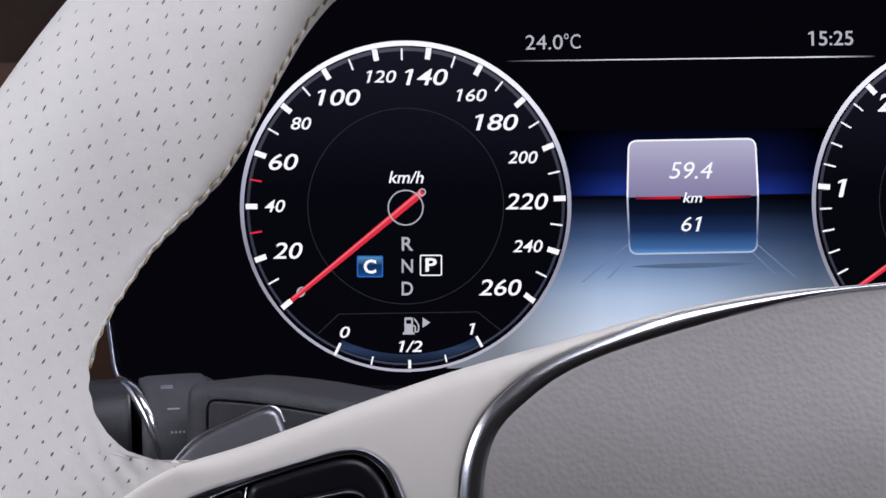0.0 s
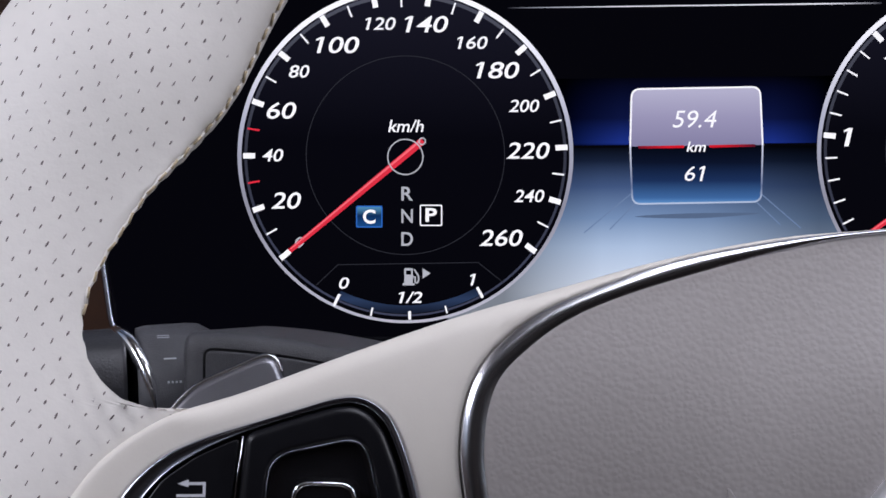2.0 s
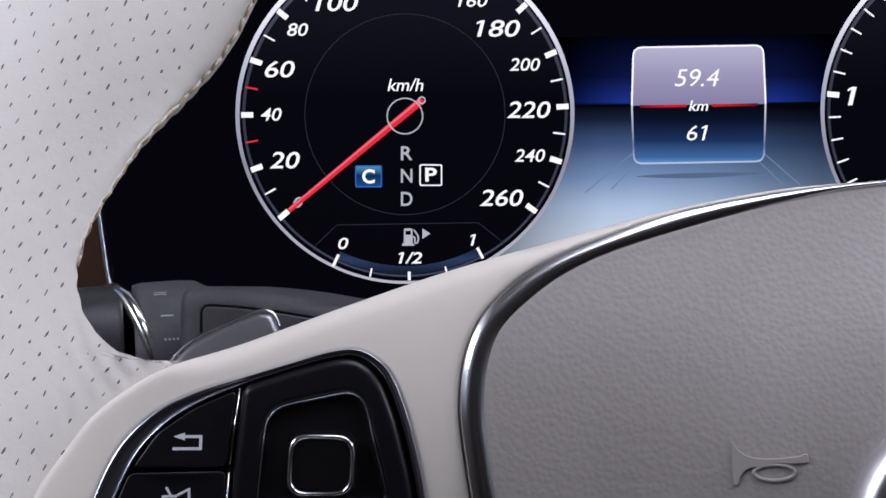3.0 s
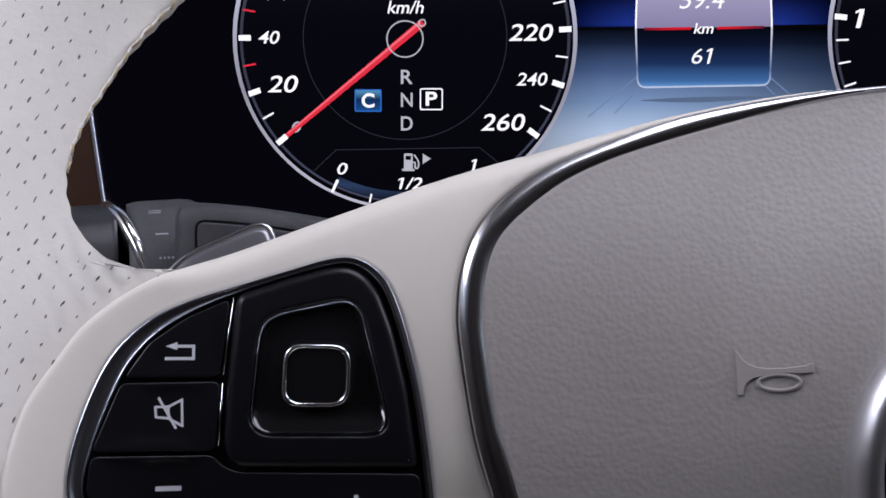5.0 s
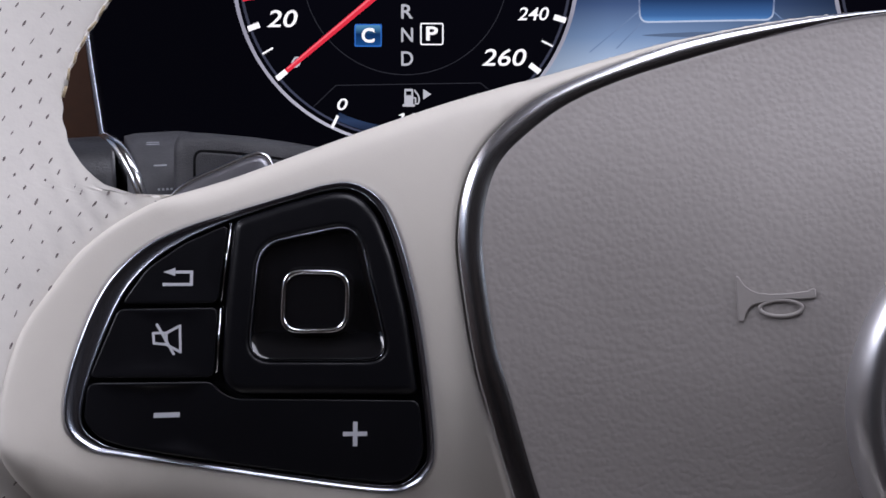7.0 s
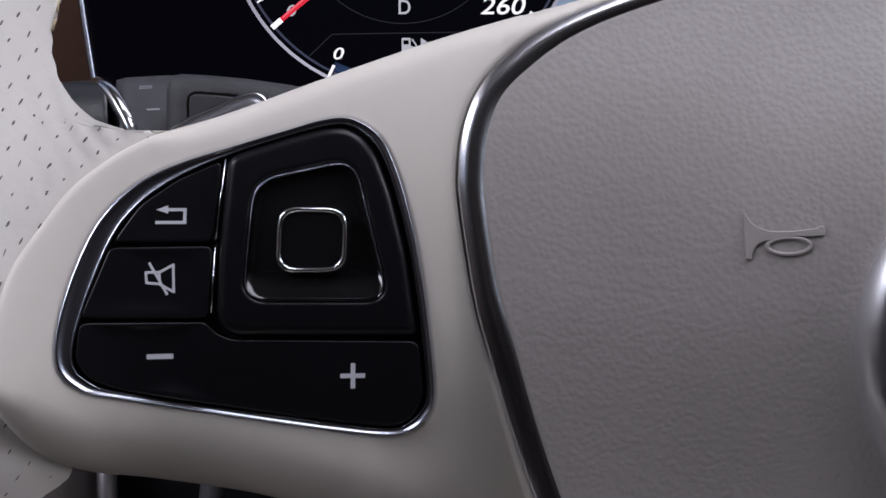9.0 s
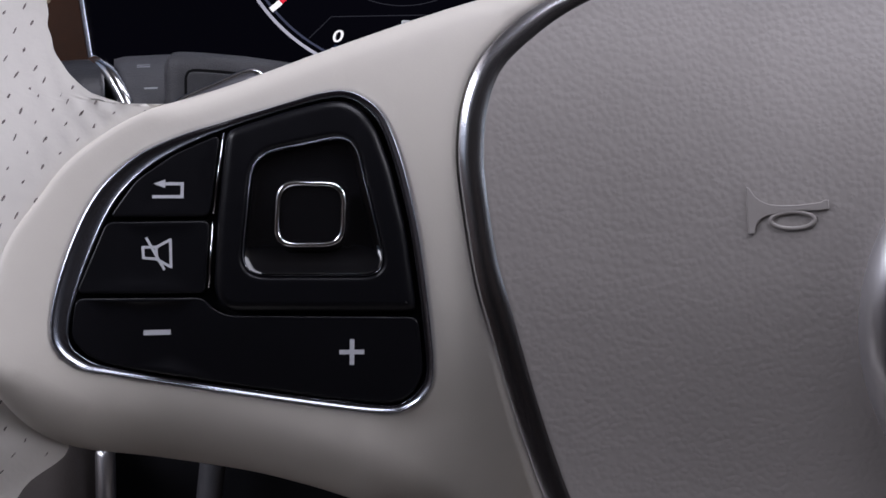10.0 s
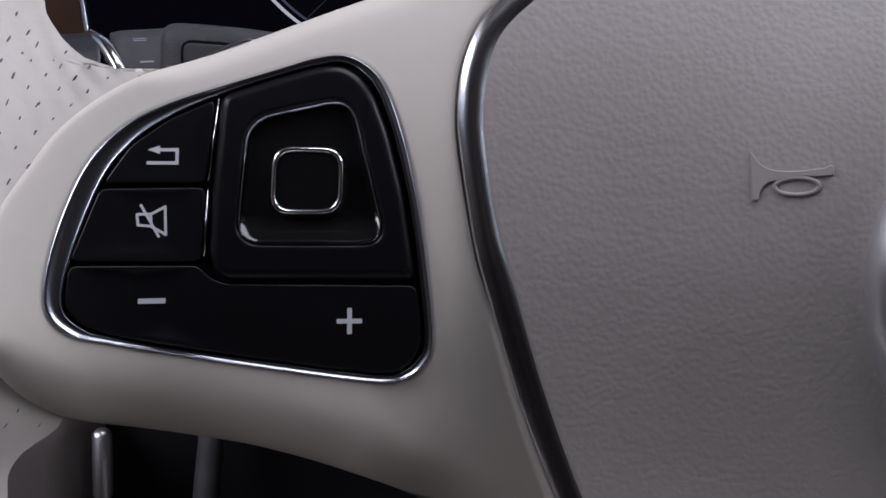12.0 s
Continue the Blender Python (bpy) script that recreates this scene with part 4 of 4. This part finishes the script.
# ---- column, stalk and dashboard, along the leaning axes of BASE (x right, y ahead, z up) ----
def build_column():
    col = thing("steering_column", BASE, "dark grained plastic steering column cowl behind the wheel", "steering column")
    def crown(x):
        """Height of the cowl's upper edge: a low arch falling to the side of the hub."""
        d = x + 0.047
        return -0.0427 - (3.0 * d * d if d < 0.03 else 0.0027 + 0.18 * (d - 0.03))

    bm = bmesh.new()
    loops = []
    for x, k in [(-0.0440, 0.0034), (-0.0438, 0.0020), (-0.0431, 0.0009), (-0.0420, 0.0002), (-0.0405, 0.0)] + [(-0.036 + 0.008 * i, 0.0) for i in range(24)]:
        z = crown(x)
        line = rounded([(-0.134 + k, -0.125), (0.0, -0.125), (0.0, z - k - 0.007), (-0.134 + k, z - k)], 0.0042, 6)
        loops.append([bm.verts.new((x, q, h)) for q, h in line])
    for lo, hi in zip(loops, loops[1:]):
        for i in range(len(lo)):
            bm.faces.new((lo[i], lo[(i + 1) % len(lo)], hi[(i + 1) % len(lo)], hi[i]))
    bm.faces.new(loops[0])
    bm.faces.new(loops[-1])
    part("cowl", bm, GREY_PLASTIC, col, "grained dark grey cowl")
    # fitted front panel inside a narrow black gap
    front = pose(0, -0.134, 0, 90, 0, 0)
    xs = [-0.0395 + 0.009 * i for i in range(21)]
    panel = rounded([(x, crown(x) - 0.0034) for x in xs] + [(xs[-1], -0.112), (xs[0], -0.112)], 0.0026, 5)
    part("panel_gap", cushion(panel, -0.001, 0.00012, 0.00005), BLACK_SATIN, col, "black gap line", matrix=front)
    part("cowl_panel", cushion(inset(panel, 0.0006), -0.001, 0.0006, 0.0004), GREY_PLASTIC, col, matrix=front)
    bm = bmesh.new()
    box(bm, 0.10, 0.02, -0.115, 0.09, 0.14, 0.07, 0.01)
    part("column_tube", bm, DARK_PLASTIC, col)
    return col


def build_stalk():
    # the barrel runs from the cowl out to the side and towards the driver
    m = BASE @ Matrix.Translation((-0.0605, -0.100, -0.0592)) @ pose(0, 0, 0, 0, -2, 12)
    st = thing("wiper_stalk", m, "dark control stalk with a chrome ring on the column", "stalk")
    part("barrel", lathe([(0.0008, 0.0148), (0.003, 0.0153), (0.012, 0.0155), (0.015, 0.0153), (0.0178, 0.0138)]), GREY_PLASTIC, st)
    part("tip", lathe([(-0.062, 0.004), (-0.06, 0.0085), (-0.055, 0.0115), (-0.045, 0.0130), (-0.02, 0.0146), (-0.0028, 0.0150), (-0.0016, 0.0146)]), DARK_PLASTIC, st)
    part("chrome_ring", lathe([(-0.0018, 0.0135), (-0.0017, 0.0153), (-0.0011, 0.0160), (0.0004, 0.0161), (0.0010, 0.0156), (0.0011, 0.0135)]), CHROME, st, "polished chrome ring", matrix=pose(0, 0, 0, 0, -13, 18))

    def print_bar(x, deg, w, h):
        bm = bmesh.new()
        n = 5
        rows = []
        for k in range(n + 1):
            a = radians(deg + (k / n - 0.5) * h / 0.0156 * 57.3)
            y, z = -0.01562 * math.cos(a), 0.01562 * math.sin(a)
            rows.append((bm.verts.new((x - w / 2, y, z)), bm.verts.new((x + w / 2, y, z))))
        for p, q in zip(rows, rows[1:]):
            bm.faces.new((p[0], q[0], q[1], p[1]))
        part("printed_mark", bm, GREY_PRINT, st, "pale printed mark")

    print_bar(0.0068, 58.5, 0.0028, 0.0003)
    print_bar(0.0068, 55.8, 0.0028, 0.0003)
    print_bar(0.0080, 32.5, 0.0028, 0.0004)
    for k in range(4):
        print_bar(0.0074 + 0.0009 * k, 12, 0.0005, 0.0005)
    return st


build_column()
build_stalk()


def slab(name, mat, label, category, size, centre, bevel=0.01, kind="structure", matrix=BASE):
    bm = bmesh.new()
    box(bm, *centre, *size, bevel)
    ob = finish(name, bm, mat, None, "", True)
    ob.matrix_world = matrix
    return tagged(ob, label, category, kind=kind)


def build_dashboard():
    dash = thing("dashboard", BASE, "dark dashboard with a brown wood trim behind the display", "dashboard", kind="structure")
    for name, mat, c, s, b, label in (
            ("upper_pad", DARK_CABIN, (0.28, 0.20, 0.10), (1.38, 0.28, 0.16), 0.03, "black padded dash top"),
            ("wood_trim", BROWN, (0.28, 0.075, -0.01), (1.37, 0.03, 0.30), 0.008, "brown wood trim"),
            ("lower_pad", DARK_CABIN, (0.28, 0.13, -0.30), (1.38, 0.22, 0.30), 0.03, "black lower dash"),
            ("bracket", DARK_PLASTIC, (0.10, 0.045, -0.03), (0.22, 0.05, 0.10), 0.005, "dark display bracket")):
        bm = bmesh.new()
        box(bm, *c, *s, b)
        part(name, bm, mat, dash, label)
    # knee panel under the wheel with its pale side piece, bright strip and rib
    bm = bmesh.new()
    box(bm, -0.125, -0.012, -0.185, 0.080, 0.05, 0.085, 0.008)
    part("side_piece", bm, LOWER_GREY, dash, "pale grey side piece")
    bm = bmesh.new()
    box(bm, -0.0790, -0.030, -0.1565, 0.0052, 0.006, 0.020, 0.0022)
    part("bright_strip", bm, BADGE, dash, "bright metal strip")
    part("rib", tube([(-0.052, -0.018, -0.135), (-0.0515, -0.020, -0.152), (-0.053, -0.020, -0.165), (-0.055, -0.02, -0.19)], 0.0036, 12), GREY_PLASTIC, dash, "dark grey rib")
    bm = bmesh.new()
    box(bm, 0.02, 0.018, -0.21, 0.36, 0.03, 0.16, 0.006)
    part("knee_panel", bm, BLACK_SATIN, dash, "black knee panel")
    return dash


build_dashboard()


# ---- the cabin round the driver's place ----
def room(name, mat, label, category, lo, hi):
    c = [(a + b) / 2 for a, b in zip(lo, hi)]
    s = [b - a for a, b in zip(lo, hi)]
    return slab(name, mat, label, category, s, c, 0.0, "structure", Matrix.Identity(4))


room("floor", CARPET, "dark brown carpeted cabin floor", "floor", (-0.46, -1.5, -0.04), (1.02, 0.9, 0.0))
# unseen headliner panels round an opening made for the added overhead lamp
room("ceiling_rear", BEIGE_CABIN, "beige cloth headliner behind the added roof light", "ceiling", (-0.46, -1.5, 1.27), (1.02, -0.64, 1.31))
room("ceiling_front", BEIGE_CABIN, "beige cloth headliner ahead of the added roof light", "ceiling", (-0.46, -0.02, 1.27), (1.02, 0.25, 1.31))
room("ceiling_side", BEIGE_CABIN, "beige cloth headliner beside the added roof light", "ceiling", (0.56, -0.64, 1.27), (1.02, -0.02, 1.31))
room("ceiling_door_side", BEIGE_CABIN, "beige cloth headliner between added roof light and door", "ceiling", (-0.46, -0.64, 1.27), (-0.06, -0.02, 1.31))
room("wall_back", DARK_CABIN, "dark rear cabin wall", "wall", (-0.46, -1.56, 0.0), (1.02, -1.5, 1.31))
room("wall_front", DARK_CABIN, "dark bulkhead under the windscreen", "wall", (-0.46, 0.84, 0.0), (1.02, 0.9, 0.80))
for side, x0, x1 in (("left", -0.46, -0.42), ("right", 0.98, 1.02)):
    room("wall_" + side, DARK_CABIN, "dark door lining below the side window", "wall", (x0, -1.5, 0.0), (x1, 0.84, 0.70))
    room("wall_" + side + "_rear", DARK_CABIN, "dark pillar lining beside the window", "wall", (x0, -1.5, 0.70), (x1, -0.85, 1.27))
    room("wall_" + side + "_front", DARK_CABIN, "dark windscreen pillar lining", "wall", (x0, 0.15, 0.70), (x1, 0.25, 1.27))
    room("wall_" + side + "_rail", DARK_CABIN, "dark roof rail above the window", "wall", (x0, -0.85, 1.22), (x1, 0.15, 1.27))
